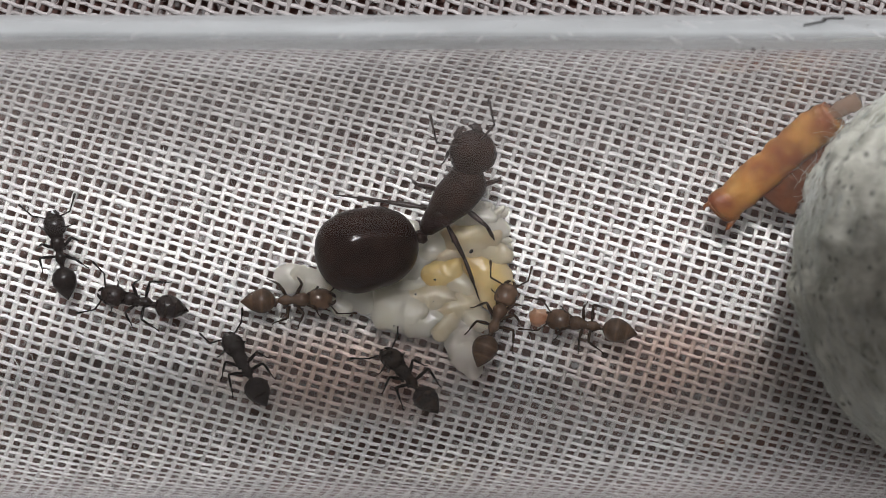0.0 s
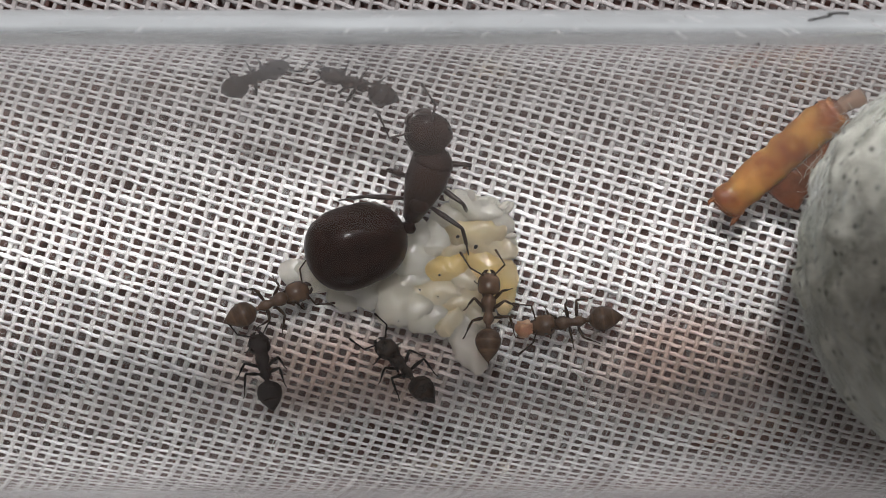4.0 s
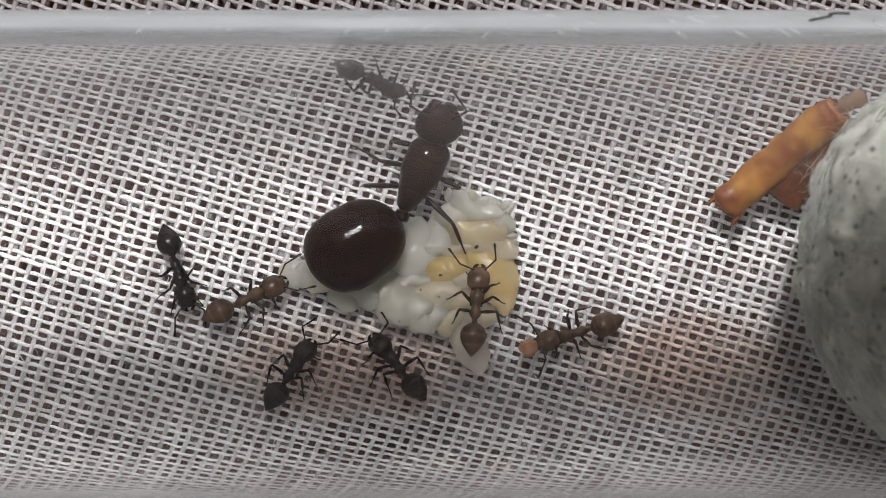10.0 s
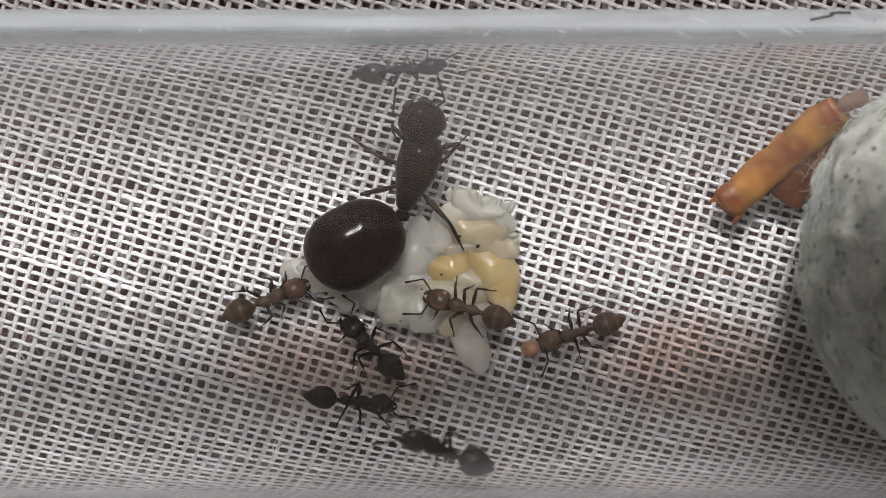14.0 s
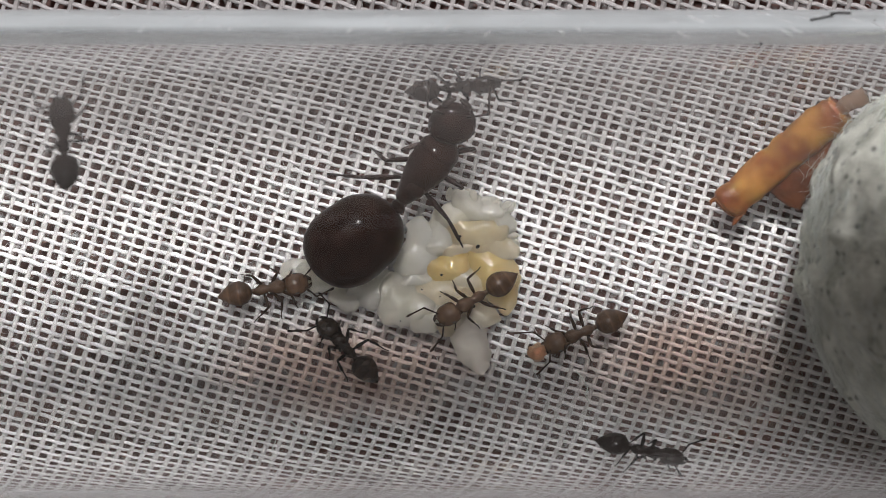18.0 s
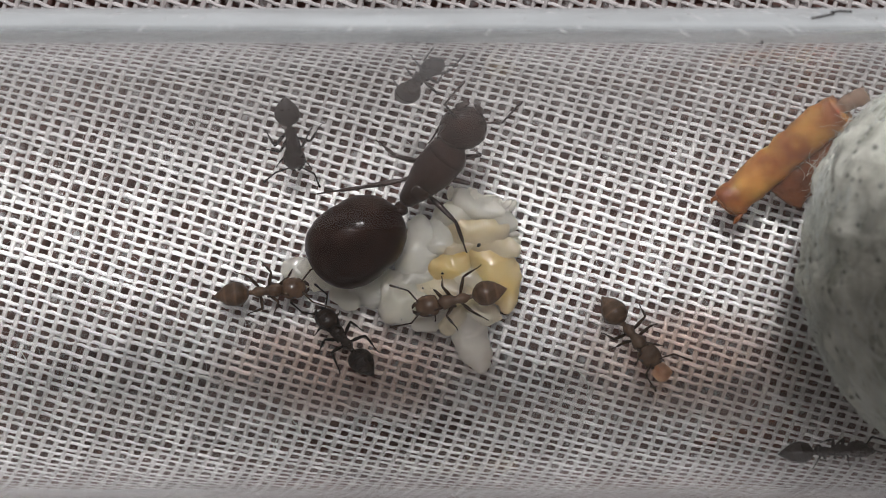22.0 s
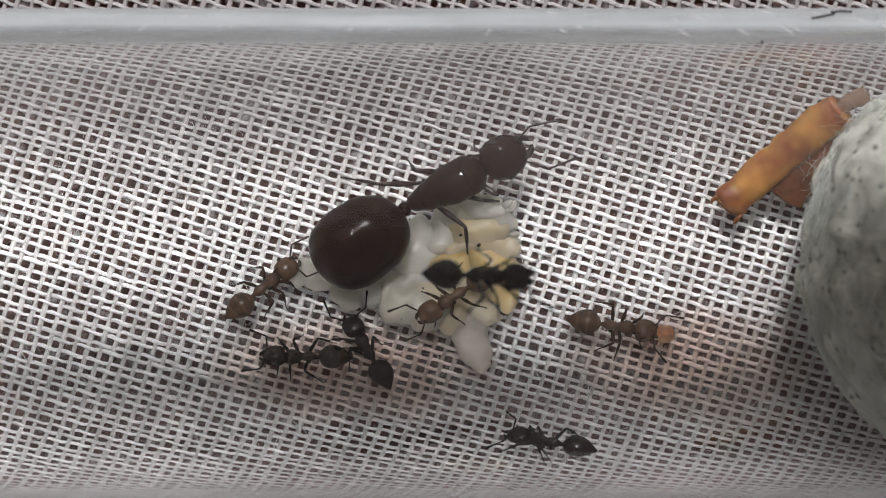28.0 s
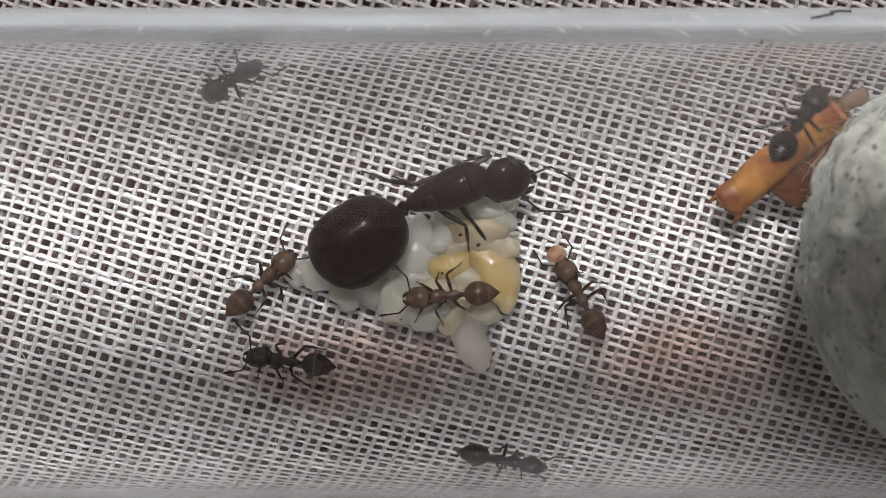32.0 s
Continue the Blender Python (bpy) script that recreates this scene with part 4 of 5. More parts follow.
def motions():
    # paths begin
    walk(queen, [
        (0.00, inside(0.40, 22.4, 51, -4, 0.02)),
        (0.50, inside(0.35, 22.0, 50, -4, 0.01)),
        (1.00, inside(0.22, 22.5, 52, -5, -0.00)),
        (2.00, inside(0.17, 22.8, 52, -5, -0.01)),
        (2.50, inside(-0.03, 23.1, 55, -5, -0.00)),
        (3.00, inside(-0.07, 23.2, 54, -4, 0.01)),
        (3.50, inside(-0.33, 24.3, 61, -5, 0.01)),
        (4.50, inside(-0.93, 27.6, 78, -7, -0.00)),
        (5.50, inside(-1.38, 29.2, 92, -7, -0.01)),
        (6.00, inside(-1.69, 28.9, 107, -6, 0.01)),
        (6.50, inside(-1.70, 29.3, 106, -6, 0.00)),
        (7.00, inside(-1.31, 30.2, 89, -6, 0.02)),
        (7.50, inside(-1.17, 29.8, 82, -7, -0.00)),
        (8.00, inside(-1.20, 29.6, 84, -7, -0.01)),
        (8.50, inside(-1.35, 29.8, 90, -7, -0.01)),
        (9.00, inside(-1.10, 29.8, 79, -6, 0.00)),
        (9.50, inside(-0.97, 29.8, 75, -6, 0.01)),
        (10.00, inside(-0.83, 29.8, 68, -6, 0.00)),
        (10.50, inside(-0.90, 29.8, 71, -6, 0.00)),
        (11.00, inside(-1.06, 30.0, 77, -6, 0.01)),
        (11.50, inside(-0.93, 29.9, 72, -6, 0.01)),
        (12.00, inside(-1.00, 30.0, 74, -6, 0.01)),
        (13.00, inside(-0.99, 30.0, 74, -5, 0.03)),
        (13.50, inside(-1.03, 30.1, 75, -6, 0.02)),
        (14.50, inside(-1.01, 30.3, 73, -6, 0.00)),
        (16.50, inside(-0.86, 32.1, 62, -5, 0.00)),
        (17.00, inside(-0.73, 31.5, 57, -5, 0.00)),
        (17.50, inside(-0.72, 31.8, 57, -4, 0.01)),
        (18.50, inside(-0.69, 31.2, 54, -5, 0.00)),
        (19.00, inside(-0.59, 30.8, 51, -4, 0.02)),
        (19.50, inside(-0.54, 30.3, 49, -4, 0.01)),
        (20.00, inside(-0.39, 28.9, 44, -3, 0.01)),
        (21.00, inside(-0.47, 29.3, 47, -4, 0.01)),
        (22.00, inside(-0.54, 29.9, 52, -4, 0.01)),
        (23.00, inside(-0.54, 30.4, 54, -4, 0.01)),
        (23.50, inside(-0.58, 30.7, 55, -4, 0.02)),
        (24.00, inside(-0.45, 29.9, 50, -4, 0.01)),
        (24.50, inside(-0.26, 28.6, 43, -3, 0.01)),
        (25.50, inside(-0.31, 29.0, 45, -3, 0.02)),
        (27.50, inside(-0.01, 26.1, 32, -2, 0.01)),
        (28.50, inside(0.01, 25.7, 30, -2, 0.01)),
        (29.00, inside(-0.02, 26.1, 32, -2, 0.00)),
        (29.50, inside(0.04, 25.5, 29, -1, 0.01)),
        (30.50, inside(0.07, 24.5, 26, -1, -0.00)),
        (31.00, inside(0.10, 24.0, 24, -1, 0.00)),
        (32.00, inside(0.08, 24.3, 24, -1, 0.00)),
    ])
    walk(part_of(queen, "head"), [
        (0.00, bend(QUEEN_NECK, 52, 16)),
        (0.50, bend(QUEEN_NECK, 58, 15)),
        (1.00, bend(QUEEN_NECK, 72, 15)),
        (2.00, bend(QUEEN_NECK, 72, 16)),
        (2.50, bend(QUEEN_NECK, 60, 19)),
        (3.00, bend(QUEEN_NECK, 54, 19)),
        (3.50, bend(QUEEN_NECK, 45, 23)),
        (4.50, bend(QUEEN_NECK, 52, 26)),
        (5.50, bend(QUEEN_NECK, 67, 19)),
        (6.00, bend(QUEEN_NECK, 39, 20)),
        (6.50, bend(QUEEN_NECK, -4, 31)),
        (7.00, bend(QUEEN_NECK, 6, 31)),
        (7.50, bend(QUEEN_NECK, 12, 34)),
        (8.00, bend(QUEEN_NECK, 31, 34)),
        (8.50, bend(QUEEN_NECK, 24, 34)),
        (9.00, bend(QUEEN_NECK, 15, 33)),
        (9.50, bend(QUEEN_NECK, 3, 30)),
        (10.00, bend(QUEEN_NECK, 13, 29)),
        (10.50, bend(QUEEN_NECK, 36, 28)),
        (11.00, bend(QUEEN_NECK, 29, 29)),
        (11.50, bend(QUEEN_NECK, 18, 28)),
        (12.00, bend(QUEEN_NECK, 32, 28)),
        (13.00, bend(QUEEN_NECK, 22, 27)),
        (13.50, bend(QUEEN_NECK, 19, 29)),
        (14.50, bend(QUEEN_NECK, 37, 28)),
        (16.50, bend(QUEEN_NECK, 25, 25)),
        (17.00, bend(QUEEN_NECK, 43, 22)),
        (17.50, bend(QUEEN_NECK, 23, 21)),
        (18.50, bend(QUEEN_NECK, 24, 21)),
        (19.00, bend(QUEEN_NECK, 17, 15)),
        (19.50, bend(QUEEN_NECK, 12, 15)),
        (20.00, bend(QUEEN_NECK, 26, 13)),
        (21.00, bend(QUEEN_NECK, 25, 16)),
        (22.00, bend(QUEEN_NECK, 22, 18)),
        (23.00, bend(QUEEN_NECK, 21, 19)),
        (23.50, bend(QUEEN_NECK, 18, 19)),
        (24.00, bend(QUEEN_NECK, 14, 16)),
        (24.50, bend(QUEEN_NECK, 14, 12)),
        (25.50, bend(QUEEN_NECK, -25, 3)),
        (27.50, bend(QUEEN_NECK, -5, -4)),
        (28.50, bend(QUEEN_NECK, 2, -3)),
        (29.00, bend(QUEEN_NECK, 20, 1)),
        (29.50, bend(QUEEN_NECK, 9, -5)),
        (30.50, bend(QUEEN_NECK, -19, -9)),
        (31.00, bend(QUEEN_NECK, -35, -14)),
        (32.00, bend(QUEEN_NECK, -42, -12)),
    ])
    walk(part_of(queen, "gaster"), [
        (0.00, bend(QUEEN_WAIST, -40, -6)),
        (0.50, bend(QUEEN_WAIST, -40, -6)),
        (1.00, bend(QUEEN_WAIST, -39, -6)),
        (2.00, bend(QUEEN_WAIST, -37, -6)),
        (2.50, bend(QUEEN_WAIST, -42, -5)),
        (3.00, bend(QUEEN_WAIST, -40, -6)),
        (3.50, bend(QUEEN_WAIST, -47, -6)),
        (4.50, bend(QUEEN_WAIST, -56, -9)),
        (5.50, bend(QUEEN_WAIST, -66, -11)),
        (6.00, bend(QUEEN_WAIST, -79, -13)),
        (6.50, bend(QUEEN_WAIST, -78, -13)),
        (7.00, bend(QUEEN_WAIST, -63, -12)),
        (7.50, bend(QUEEN_WAIST, -54, -11)),
        (8.00, bend(QUEEN_WAIST, -57, -11)),
        (8.50, bend(QUEEN_WAIST, -62, -12)),
        (9.00, bend(QUEEN_WAIST, -49, -11)),
        (9.50, bend(QUEEN_WAIST, -45, -11)),
        (10.00, bend(QUEEN_WAIST, -38, -11)),
        (10.50, bend(QUEEN_WAIST, -41, -11)),
        (11.00, bend(QUEEN_WAIST, -48, -11)),
        (11.50, bend(QUEEN_WAIST, -42, -11)),
        (12.00, bend(QUEEN_WAIST, -45, -11)),
        (13.00, bend(QUEEN_WAIST, -44, -12)),
        (13.50, bend(QUEEN_WAIST, -45, -11)),
        (14.50, bend(QUEEN_WAIST, -43, -11)),
        (16.50, bend(QUEEN_WAIST, -26, -12)),
        (17.00, bend(QUEEN_WAIST, -21, -12)),
        (17.50, bend(QUEEN_WAIST, -21, -13)),
        (18.50, bend(QUEEN_WAIST, -19, -12)),
        (19.00, bend(QUEEN_WAIST, -16, -13)),
        (19.50, bend(QUEEN_WAIST, -14, -12)),
        (20.00, bend(QUEEN_WAIST, -9, -12)),
        (21.00, bend(QUEEN_WAIST, -13, -12)),
        (22.00, bend(QUEEN_WAIST, -18, -12)),
        (23.00, bend(QUEEN_WAIST, -19, -12)),
        (23.50, bend(QUEEN_WAIST, -21, -12)),
        (24.00, bend(QUEEN_WAIST, -16, -12)),
        (24.50, bend(QUEEN_WAIST, -10, -12)),
        (25.50, bend(QUEEN_WAIST, -12, -12)),
        (27.50, bend(QUEEN_WAIST, 3, -12)),
        (28.50, bend(QUEEN_WAIST, 4, -12)),
        (29.00, bend(QUEEN_WAIST, 2, -12)),
        (29.50, bend(QUEEN_WAIST, 6, -12)),
        (30.50, bend(QUEEN_WAIST, 8, -12)),
        (31.00, bend(QUEEN_WAIST, 11, -12)),
        (32.00, bend(QUEEN_WAIST, 11, -12)),
    ])
    walk(roamer, [
        (0.00, inside(-13.00, 6.1, 99)),
        (0.50, inside(-11.87, 9.2, 72)),
        (1.00, inside(-11.00, 25.3, 74)),
        (1.50, inside(-10.06, 33.6, 70)),
        (2.00, inside(-10.13, 43.3, 82)),
        (2.50, inside(-9.13, 57.4, 64)),
        (3.00, inside(-7.73, 59.2, 19)),
        (3.50, inside(-6.18, 60.4, 10)),
        (4.20, inside(-5.97, 68.9, 64)),
        (5.50, inside(-6.33, 65.8, 113)),
        (6.00, inside(-5.39, 77.8, 93)),
        (6.50, inside(-4.95, 77.3, 129)),
        (7.00, inside(-7.32, 78.1, 182)),
        (7.50, inside(-8.84, 76.3, 182)),
        (7.75, inside(-8.57, 70.4, 224)),
        (8.00, inside(-8.29, 64.5, 266)),
        (8.25, inside(-8.61, 51.2, 253)),
        (8.50, inside(-8.93, 37.9, 240)),
        (9.00, inside(-10.89, 39.0, 184)),
        (9.25, inside(-10.56, 30.2, 224)),
        (9.50, inside(-10.23, 21.5, 264)),
        (10.00, inside(-9.09, -2.2, 287)),
        (10.50, inside(-8.58, -21.8, 288)),
        (10.75, inside(-7.70, -36.2, 307)),
        (11.00, inside(-6.81, -50.6, 325)),
        (11.50, inside(-3.83, -63.0, 349)),
        (12.00, inside(-0.99, -61.5, 356)),
        (12.50, inside(2.07, -65.6, 348)),
        (13.00, inside(2.54, -71.1, 339)),
        (13.50, inside(2.44, -90.8, 345)),
        (13.75, inside(1.17, -111.2, 277)),
        (14.00, inside(-0.10, -131.7, 210)),
        (14.50, inside(-0.72, -154.6, 260)),
        (15.00, inside(-1.79, -170.6, 219)),
        (15.60, inside(-5.01, -185.4, 198)),
        (16.10, inside(-8.38, -184.1, 213)),
        (16.50, inside(-9.75, -178.9, 246)),
        (17.00, inside(-9.47, -189.4, 253)),
        (17.50, inside(-11.35, -198.5, 218)),
        (18.00, inside(-10.92, -211.9, 262)),
        (18.50, inside(-9.42, -222.3, 290)),
        (19.00, inside(-7.86, -230.9, 296)),
        (19.50, inside(-6.03, -236.4, 309)),
        (19.75, inside(-4.95, -259.6, 341)),
        (20.00, inside(-3.86, -282.8, 373)),
        (20.50, inside(-2.02, -285.3, 352)),
        (20.75, inside(-2.42, -289.5, 310)),
        (21.00, inside(-2.81, -293.7, 268)),
        (21.50, inside(-4.30, -305.8, 233)),
        (22.00, inside(-5.18, -321.1, 275)),
        (22.50, inside(-5.63, -339.7, 265)),
        (23.00, inside(-8.32, -354.7, 237)),
        (23.50, inside(-8.21, -370.0, 294)),
        (24.00, inside(-7.48, -374.9, 312)),
        (24.50, inside(-7.35, -381.8, 310)),
        (25.00, inside(-6.65, -387.5, 337)),
        (25.50, inside(-5.69, -401.7, 327)),
        (26.40, inside(-2.81, -408.9, 351)),
        (27.00, inside(-1.62, -403.1, 402)),
        (27.50, inside(-1.54, -393.7, 439)),
        (28.00, inside(-2.73, -384.8, 479)),
        (28.50, inside(-4.57, -378.6, 529)),
        (29.00, inside(-4.84, -375.3, 532)),
        (29.50, inside(-5.63, -376.2, 537)),
        (30.00, inside(-6.32, -371.9, 508)),
        (30.50, inside(-6.33, -367.7, 480)),
        (31.00, inside(-7.26, -358.6, 469)),
        (31.25, inside(-7.66, -342.2, 462)),
        (31.50, inside(-8.06, -325.8, 455)),
        (31.75, inside(-7.46, -310.4, 432)),
        (32.00, inside(-6.86, -295.1, 410)),
    ])
    walk(groomer, [
        (0.00, inside(-10.32, -8.9, 168)),
        (0.25, inside(-9.60, 2.6, 125)),
        (0.50, inside(-8.87, 14.1, 81)),
        (0.75, inside(-7.31, 29.6, 72)),
        (1.00, inside(-5.75, 45.2, 64)),
        (1.50, inside(-2.21, 60.3, 33)),
        (2.00, inside(-0.90, 56.9, 10)),
        (2.50, inside(-0.07, 54.8, 7)),
        (3.00, inside(-0.75, 60.2, 74)),
        (3.25, inside(-1.91, 59.5, 114)),
        (3.50, inside(-3.07, 58.9, 154)),
        (4.20, inside(-2.85, 64.4, 129)),
        (4.55, inside(-2.87, 64.7, 89)),
        (4.90, inside(-2.88, 64.9, 50)),
        (5.50, inside(-3.22, 66.5, -6)),
        (6.00, inside(-3.16, 68.3, -7)),
        (6.50, inside(-2.50, 68.4, -15)),
        (7.00, inside(-1.51, 70.7, -3)),
        (7.50, inside(-1.51, 70.6, -4)),
        (8.00, inside(-1.85, 64.8, -44)),
        (8.50, inside(-2.16, 63.4, -53)),
        (9.00, inside(-2.07, 63.5, -53)),
        (9.50, inside(-2.24, 63.1, -53)),
        (10.00, inside(-2.21, 64.5, -46)),
        (10.50, inside(-1.96, 65.5, -34)),
        (11.00, inside(-1.88, 66.7, -10)),
        (11.50, inside(-1.77, 68.4, 5)),
        (12.00, inside(-1.41, 66.2, -0)),
        (12.50, inside(-1.21, 64.3, -33)),
        (13.00, inside(-1.31, 61.4, 6)),
        (13.50, inside(-1.25, 68.0, -5)),
        (14.00, inside(-1.25, 71.8, 16)),
        (14.50, inside(-0.93, 73.6, 11)),
        (16.50, inside(0.14, 63.2, 17)),
        (17.00, inside(0.33, 61.6, 2)),
        (17.50, inside(0.45, 62.0, 7)),
        (18.00, inside(0.47, 61.4, 11)),
        (19.00, inside(0.46, 60.0, 18)),
        (19.50, inside(0.04, 57.6, 19)),
        (20.00, inside(-0.08, 59.2, 27)),
        (20.50, inside(-0.28, 58.5, 54)),
        (21.00, inside(-0.60, 58.5, 59)),
        (21.50, inside(-0.50, 63.0, 59)),
        (22.00, inside(-0.78, 65.5, 65)),
        (22.50, inside(-1.15, 66.9, 84)),
        (23.00, inside(-2.05, 65.1, 121)),
        (23.50, inside(-3.15, 70.9, 133)),
        (24.00, inside(-3.09, 77.8, 104)),
        (24.25, inside(-2.43, 99.7, 84)),
        (24.50, inside(-1.77, 121.6, 12)),
        (25.00, inside(-1.14, 133.7, 69)),
        (25.50, inside(-0.73, 151.2, 72)),
        (26.50, inside(-1.09, 170.2, 43)),
        (27.50, inside(-1.04, 180.5, 23)),
        (28.00, inside(1.11, 182.0, 2)),
        (28.50, inside(2.81, 188.8, 27)),
        (29.00, inside(3.88, 187.0, -9)),
        (29.50, inside(5.74, 180.4, -33)),
        (30.00, inside(7.22, 176.8, -16)),
        (30.50, inside(8.29, 176.7, -6)),
        (31.00, inside(8.51, 161.5, -76)),
        (31.50, inside(9.03, 150.5, -73)),
        (32.00, inside(10.24, 143.6, -57)),
    ])
    walk(tender, [
        (0.00, inside(-4.91, -8.8, 2)),
        (0.50, inside(-5.11, -8.8, 1)),
        (1.50, inside(-5.37, -11.4, 5)),
        (2.00, inside(-5.54, -11.6, 0)),
        (3.00, inside(-5.59, -11.0, 5)),
        (3.50, inside(-5.64, -10.6, 16)),
        (5.50, inside(-6.24, -11.9, 29)),
        (6.00, inside(-6.14, -12.1, 22)),
        (7.00, inside(-6.24, -13.0, 17)),
        (7.50, inside(-6.40, -12.7, 10)),
        (8.50, inside(-6.52, -11.6, 15)),
        (9.50, inside(-6.64, -10.3, 23)),
        (10.00, inside(-6.61, -9.3, 26)),
        (10.50, inside(-6.04, -8.2, 23)),
        (11.50, inside(-6.08, -9.7, 30)),
        (13.00, inside(-5.87, -9.6, 27)),
        (14.50, inside(-5.96, -9.9, 20)),
        (16.50, inside(-5.91, -8.1, 9)),
        (17.00, inside(-5.93, -9.1, 6)),
        (18.00, inside(-5.95, -6.7, 10)),
        (19.00, inside(-6.13, -7.1, 13)),
        (20.00, inside(-6.14, -7.1, 9)),
        (21.00, inside(-6.13, -7.8, 12)),
        (22.50, inside(-6.07, -8.0, 4)),
        (23.00, inside(-6.09, -10.3, 11)),
        (23.50, inside(-6.09, -9.9, 21)),
        (24.00, inside(-6.04, -9.7, 36)),
        (25.00, inside(-6.11, -7.6, 38)),
        (27.50, inside(-6.09, -6.7, 40)),
        (29.00, inside(-6.24, -5.2, 39)),
        (30.00, inside(-6.24, -5.4, 33)),
        (31.00, inside(-6.21, -5.1, 33)),
        (32.00, inside(-6.18, -4.7, 44)),
    ])
    walk(wanderer, [
        (0.00, inside(-6.60, -28.4, 117)),
        (0.50, inside(-6.72, -28.3, 120)),
        (1.00, inside(-6.57, -30.9, 114)),
        (1.50, inside(-6.35, -32.7, 121)),
        (2.00, inside(-6.29, -32.5, 116)),
        (2.50, inside(-6.50, -31.9, 119)),
        (3.00, inside(-6.26, -32.2, 109)),
        (3.50, inside(-6.16, -31.0, 106)),
        (5.50, inside(-5.02, -29.7, 78)),
        (6.00, inside(-4.64, -29.0, 69)),
        (6.50, inside(-4.64, -30.5, 63)),
        (7.50, inside(-4.64, -29.7, 71)),
        (8.50, inside(-4.52, -29.4, 58)),
        (9.00, inside(-4.71, -28.9, 73)),
        (9.50, inside(-4.92, -29.8, 76)),
        (10.00, inside(-5.09, -31.7, 62)),
        (10.50, inside(-5.17, -31.2, 65)),
        (11.00, inside(-5.17, -32.6, 58)),
        (11.50, inside(-5.05, -32.1, 60)),
        (12.00, inside(-4.84, -33.0, 48)),
        (12.50, inside(-4.89, -33.0, 24)),
        (13.00, inside(-5.26, -32.1, 11)),
        (13.50, inside(-4.62, -36.6, -33)),
        (14.00, inside(-2.97, -43.0, -9)),
        (14.50, inside(-1.76, -47.3, -11)),
        (15.50, inside(1.44, -58.2, -10)),
        (16.50, inside(3.84, -60.6, -0)),
        (17.00, inside(5.02, -63.2, 2)),
        (17.50, inside(6.13, -61.0, 12)),
        (18.00, inside(6.59, -64.7, -26)),
        (18.50, inside(5.61, -68.7, -51)),
        (19.00, inside(6.49, -72.7, -8)),
        (19.50, inside(8.33, -69.3, 26)),
        (20.00, inside(9.52, -65.7, 34)),
        (20.50, inside(11.40, -61.0, 37)),
        (21.00, inside(12.11, -49.9, 72)),
        (21.50, inside(12.35, -55.7, 38)),
        (22.00, inside(12.60, -65.4, 6)),
        (22.17, inside(12.60, -65.9, 60)),
        (22.33, inside(12.59, -66.3, 114)),
        (22.50, inside(12.59, -66.8, 168)),
        (23.00, inside(11.75, -70.9, 166)),
        (23.50, inside(10.35, -65.1, 144)),
        (24.00, inside(7.51, -54.7, 147)),
        (24.50, inside(6.64, -49.2, 112)),
        (25.00, inside(6.65, -46.0, 108)),
        (25.50, inside(6.65, -46.7, 104)),
        (26.50, inside(6.11, -51.5, 125)),
        (27.50, inside(4.46, -56.5, 182)),
        (28.00, inside(3.23, -59.8, 161)),
        (28.50, inside(0.67, -53.4, 155)),
        (29.00, inside(-2.13, -36.2, 139)),
        (29.50, inside(-2.09, -36.2, 134)),
        (30.00, inside(-1.28, -43.7, 178)),
        (30.25, inside(-1.19, -50.6, 221)),
        (30.50, inside(-1.09, -57.4, 263)),
        (31.00, inside(0.01, -62.3, 319)),
        (31.50, inside(1.20, -66.2, 342)),
        (32.00, inside(2.00, -71.5, 334)),
    ])
    walk(sentry, [
        (0.00, inside(-1.06, -32.3, 126)),
        (0.50, inside(-1.11, -31.5, 126)),
        (1.50, inside(-1.15, -31.6, 128)),
        (2.50, inside(-1.19, -31.4, 127)),
        (3.50, inside(-1.35, -30.5, 127)),
        (5.50, inside(-1.51, -31.4, 138)),
        (6.00, inside(-1.66, -32.8, 141)),
        (7.00, inside(-1.66, -31.0, 136)),
        (8.00, inside(-1.66, -31.2, 140)),
        (8.50, inside(-1.78, -31.9, 147)),
        (9.50, inside(-1.75, -29.9, 135)),
        (10.00, inside(-1.65, -29.3, 126)),
        (11.00, inside(-1.89, -29.0, 134)),
        (11.50, inside(-2.12, -29.0, 138)),
        (12.50, inside(-2.22, -27.8, 133)),
        (13.00, inside(-2.43, -25.1, 135)),
        (13.50, inside(-2.45, -25.1, 141)),
        (14.00, inside(-2.59, -23.6, 132)),
        (14.50, inside(-2.78, -22.8, 131)),
        (16.50, inside(-3.15, -23.3, 129)),
        (17.00, inside(-3.14, -23.7, 134)),
        (18.00, inside(-3.42, -24.1, 130)),
        (19.00, inside(-3.49, -23.6, 134)),
        (20.00, inside(-3.54, -21.8, 126)),
        (21.50, inside(-3.54, -21.9, 129)),
        (22.50, inside(-3.54, -21.9, 126)),
        (23.00, inside(-3.61, -21.0, 126)),
        (23.50, inside(-3.43, -23.5, 135)),
        (24.00, inside(-3.59, -25.4, 153)),
        (24.50, inside(-3.90, -27.2, 176)),
        (25.50, inside(-3.99, -28.8, 175)),
        (27.50, inside(-4.97, -26.9, 167)),
        (28.00, inside(-4.94, -27.9, 179)),
        (28.50, inside(-5.27, -27.2, 196)),
        (29.00, inside(-5.44, -27.2, 176)),
        (29.50, inside(-5.31, -27.9, 174)),
        (30.00, inside(-5.24, -28.0, 166)),
        (31.00, inside(-5.04, -28.0, 156)),
        (32.00, inside(-5.49, -29.4, 172)),
    ])
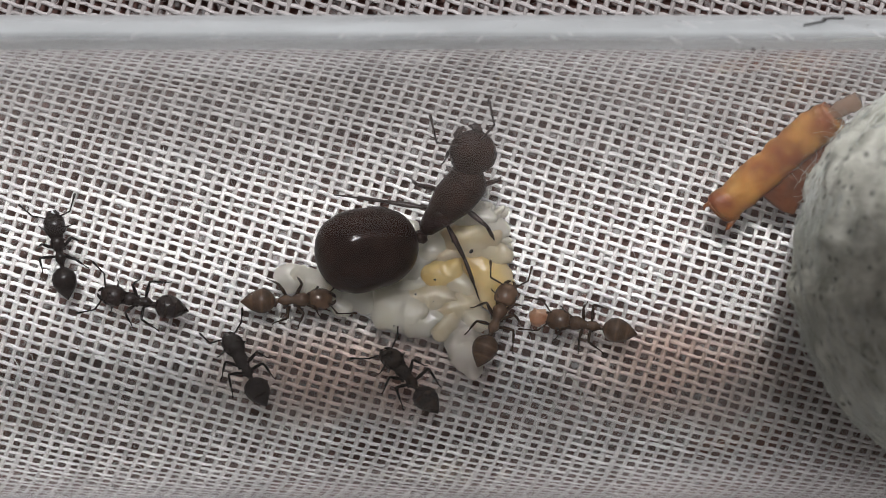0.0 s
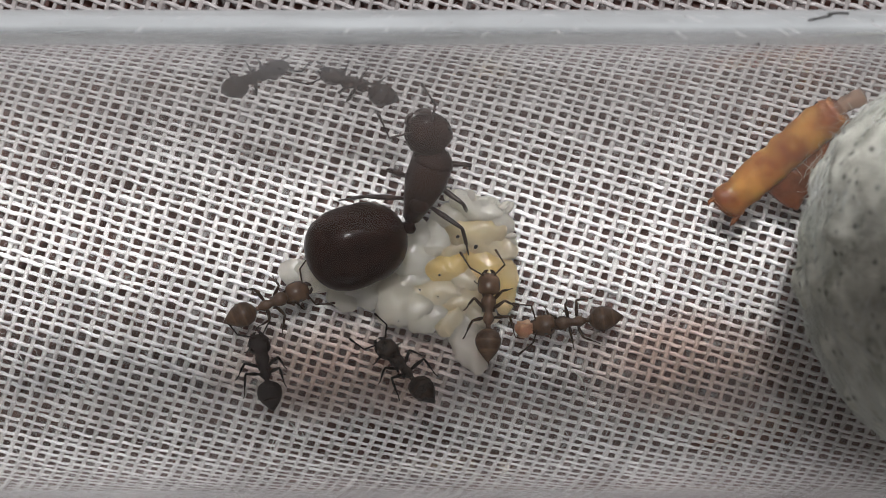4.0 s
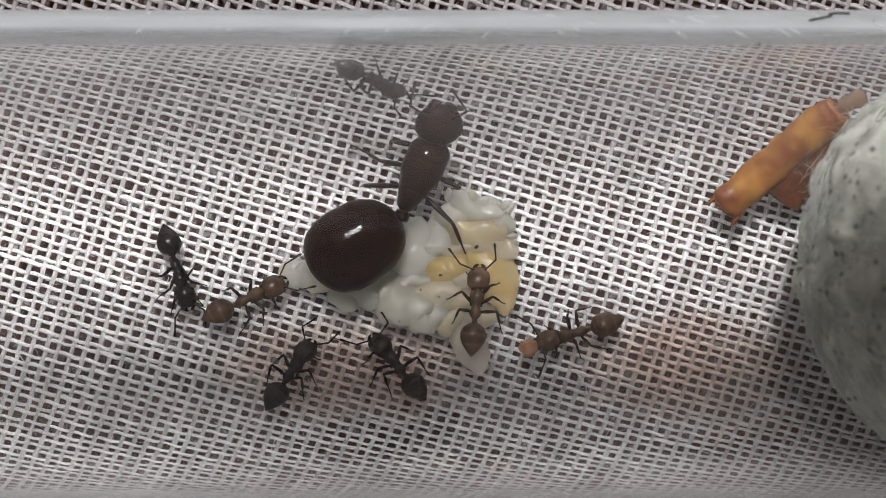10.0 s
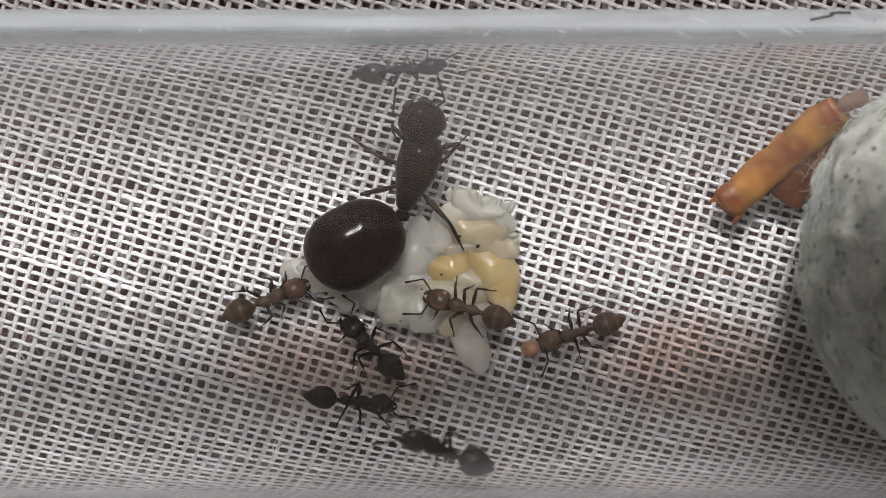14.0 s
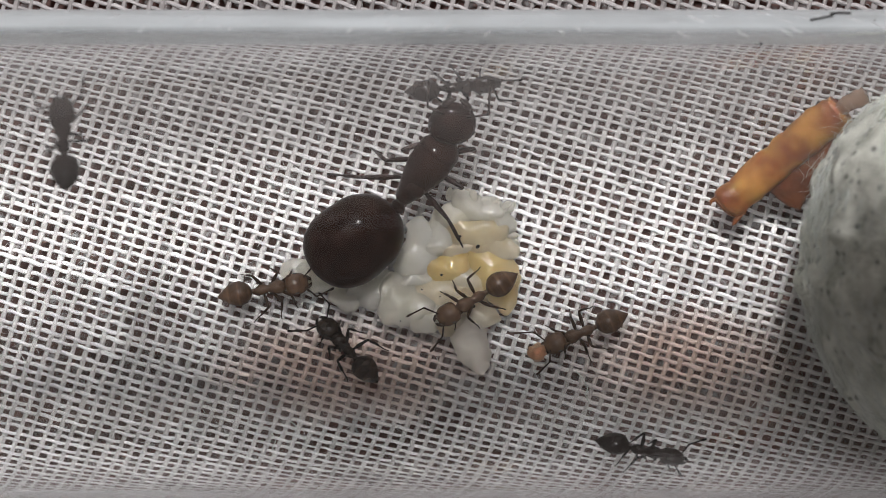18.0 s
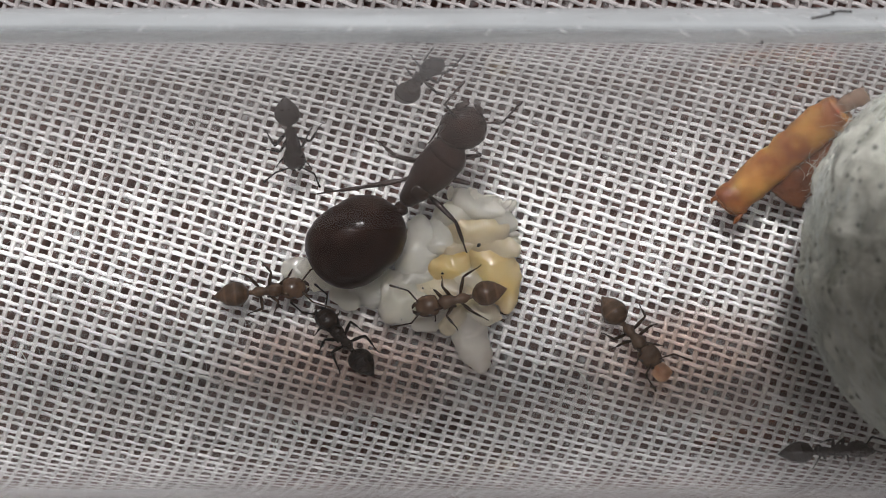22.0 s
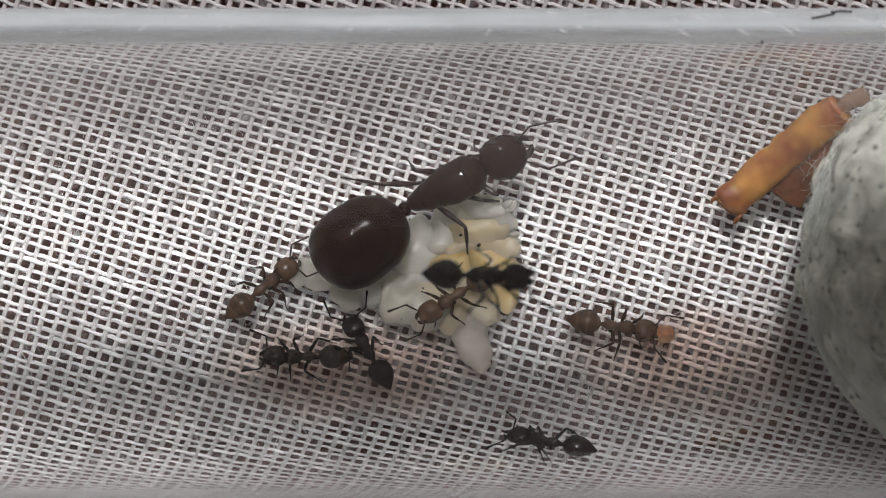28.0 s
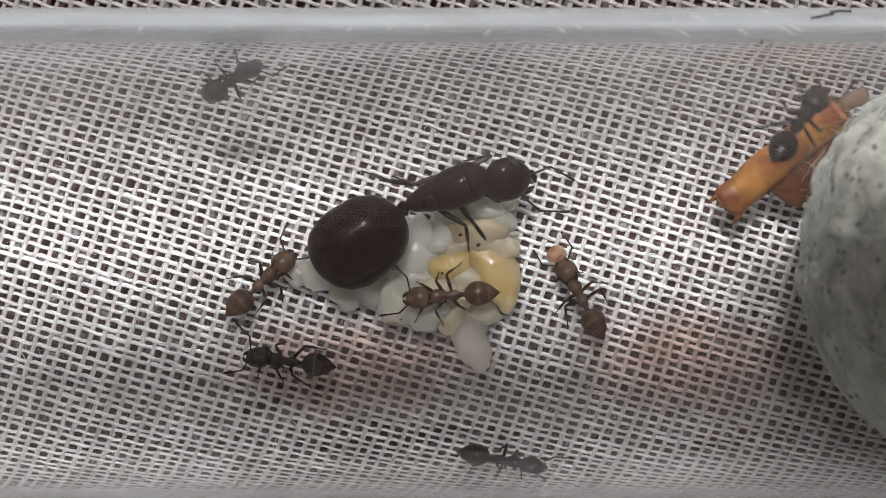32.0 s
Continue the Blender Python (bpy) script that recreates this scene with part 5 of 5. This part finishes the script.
    walk(nurse, [
        (0.00, inside(2.01, -15.4, 69, 0, 0.62)),
        (0.50, inside(1.84, -15.6, 75, 0, 0.62)),
        (1.00, inside(1.67, -16.1, 82, 0, 0.62)),
        (2.00, inside(1.66, -14.9, 82, 0, 0.62)),
        (2.50, inside(1.64, -13.2, 87, 0, 0.62)),
        (3.50, inside(1.57, -14.1, 89, 0, 0.62)),
        (5.50, inside(1.56, -13.6, 88, 0, 0.62)),
        (6.00, inside(1.51, -11.8, 85, 0, 0.62)),
        (6.50, inside(1.40, -10.3, 92, 0, 0.62)),
        (7.50, inside(1.34, -10.5, 84, 0, 0.62)),
        (8.50, inside(1.19, -11.7, 82, 0, 0.62)),
        (9.50, inside(1.10, -11.5, 85, 0, 0.62)),
        (10.50, inside(1.14, -13.0, 84, 0, 0.62)),
        (11.00, inside(0.89, -12.6, 87, 0, 0.62)),
        (11.50, inside(0.78, -13.4, 94, 0, 0.62)),
        (12.00, inside(0.71, -14.2, 102, 0, 0.62)),
        (12.50, inside(0.58, -15.0, 127, 0, 0.62)),
        (13.00, inside(0.64, -13.8, 138, 0, 0.62)),
        (13.50, inside(0.47, -12.4, 132, 0, 0.62)),
        (14.00, inside(0.65, -13.6, 162, 0, 0.62)),
        (14.50, inside(0.66, -14.3, 179, 0, 0.62)),
        (16.50, inside(0.62, -12.1, 192, 0, 0.62)),
        (17.00, inside(0.61, -11.8, 194, 0, 0.62)),
        (17.50, inside(0.90, -11.1, 212, 0, 0.62)),
        (18.50, inside(0.87, -11.9, 209, 0, 0.62)),
        (19.00, inside(0.70, -11.8, 201, 0, 0.62)),
        (20.00, inside(0.54, -11.2, 191, 0, 0.62)),
        (21.00, inside(0.49, -11.1, 188, 0, 0.62)),
        (22.00, inside(0.27, -11.7, 193, 0, 0.62)),
        (22.50, inside(0.01, -10.1, 184, 0, 0.62)),
        (23.00, inside(-0.08, -9.7, 181, 0, 0.62)),
        (24.00, inside(-0.14, -9.7, 180, 0, 0.62)),
        (25.00, inside(-0.08, -9.6, 178, 0, 0.62)),
        (25.50, inside(0.07, -10.8, 182, 0, 0.62)),
        (27.50, inside(0.24, -10.6, 212, 0, 0.62)),
        (28.50, inside(0.18, -11.1, 214, 0, 0.62)),
        (29.50, inside(0.12, -8.7, 199, 0, 0.62)),
        (30.00, inside(-0.13, -9.8, 197, 0, 0.62)),
        (31.00, inside(-0.28, -10.9, 199, 0, 0.62)),
        (32.00, inside(-0.01, -10.3, 184, 0, 0.62)),
    ])
    walk(carrier, [
        (0.00, inside(4.99, -16.1, 169)),
        (0.50, inside(4.60, -15.7, 179)),
        (2.00, inside(4.43, -16.2, 185)),
        (3.50, inside(4.38, -16.7, 185)),
        (5.50, inside(4.30, -18.6, 198)),
        (6.00, inside(4.42, -19.5, 198)),
        (7.00, inside(4.55, -19.4, 195)),
        (9.00, inside(4.40, -20.0, 193)),
        (11.00, inside(4.44, -20.5, 201)),
        (13.00, inside(4.46, -20.6, 198)),
        (14.50, inside(4.43, -20.3, 198)),
        (16.50, inside(4.60, -19.4, 198)),
        (17.50, inside(4.63, -19.8, 199)),
        (18.00, inside(4.59, -20.4, 204)),
        (18.50, inside(5.06, -18.7, 198)),
        (19.00, inside(5.49, -19.5, 229)),
        (19.50, inside(5.86, -20.2, 265)),
        (20.00, inside(6.20, -18.4, 297)),
        (20.50, inside(6.58, -19.5, 320)),
        (21.00, inside(6.47, -17.7, 323)),
        (21.50, inside(6.46, -20.0, 303)),
        (22.00, inside(6.44, -21.8, 305)),
        (22.50, inside(6.47, -26.5, 289)),
        (23.00, inside(6.47, -25.9, 296)),
        (23.50, inside(6.57, -23.4, 319)),
        (24.00, inside(6.57, -25.4, 324)),
        (24.50, inside(6.58, -26.4, 339)),
        (25.00, inside(6.41, -24.8, 339)),
        (25.50, inside(6.30, -22.8, 342)),
        (27.50, inside(5.99, -20.3, 333)),
        (28.00, inside(5.95, -18.6, 351)),
        (28.50, inside(5.67, -16.2, 355)),
        (29.00, inside(5.65, -16.5, 362)),
        (29.50, inside(5.58, -17.2, 379)),
        (30.00, inside(5.14, -14.7, 405)),
        (30.50, inside(4.98, -12.2, 438)),
        (31.00, inside(4.61, -12.2, 474)),
        (31.50, inside(4.59, -10.1, 476)),
        (32.00, inside(4.57, -8.7, 477)),
    ])
    # paths end
    walk(food, carried_by(carrier, 1.62, 0.38))
    steps(queen, QUEEN_LEGS, 0.9, 1, plan=QUEEN_FEET)
    feel(queen, 1, 1.0, 20)
    for i, ant in enumerate((roamer, groomer, tender, wanderer, sentry, nurse, carrier)):
        steps(ant, WORKER_LEGS, 0.4, 10 + i, 0.62 if ant is nurse else 0.0)
        feel(ant, 20 + i, 0.5, 24)


motions()
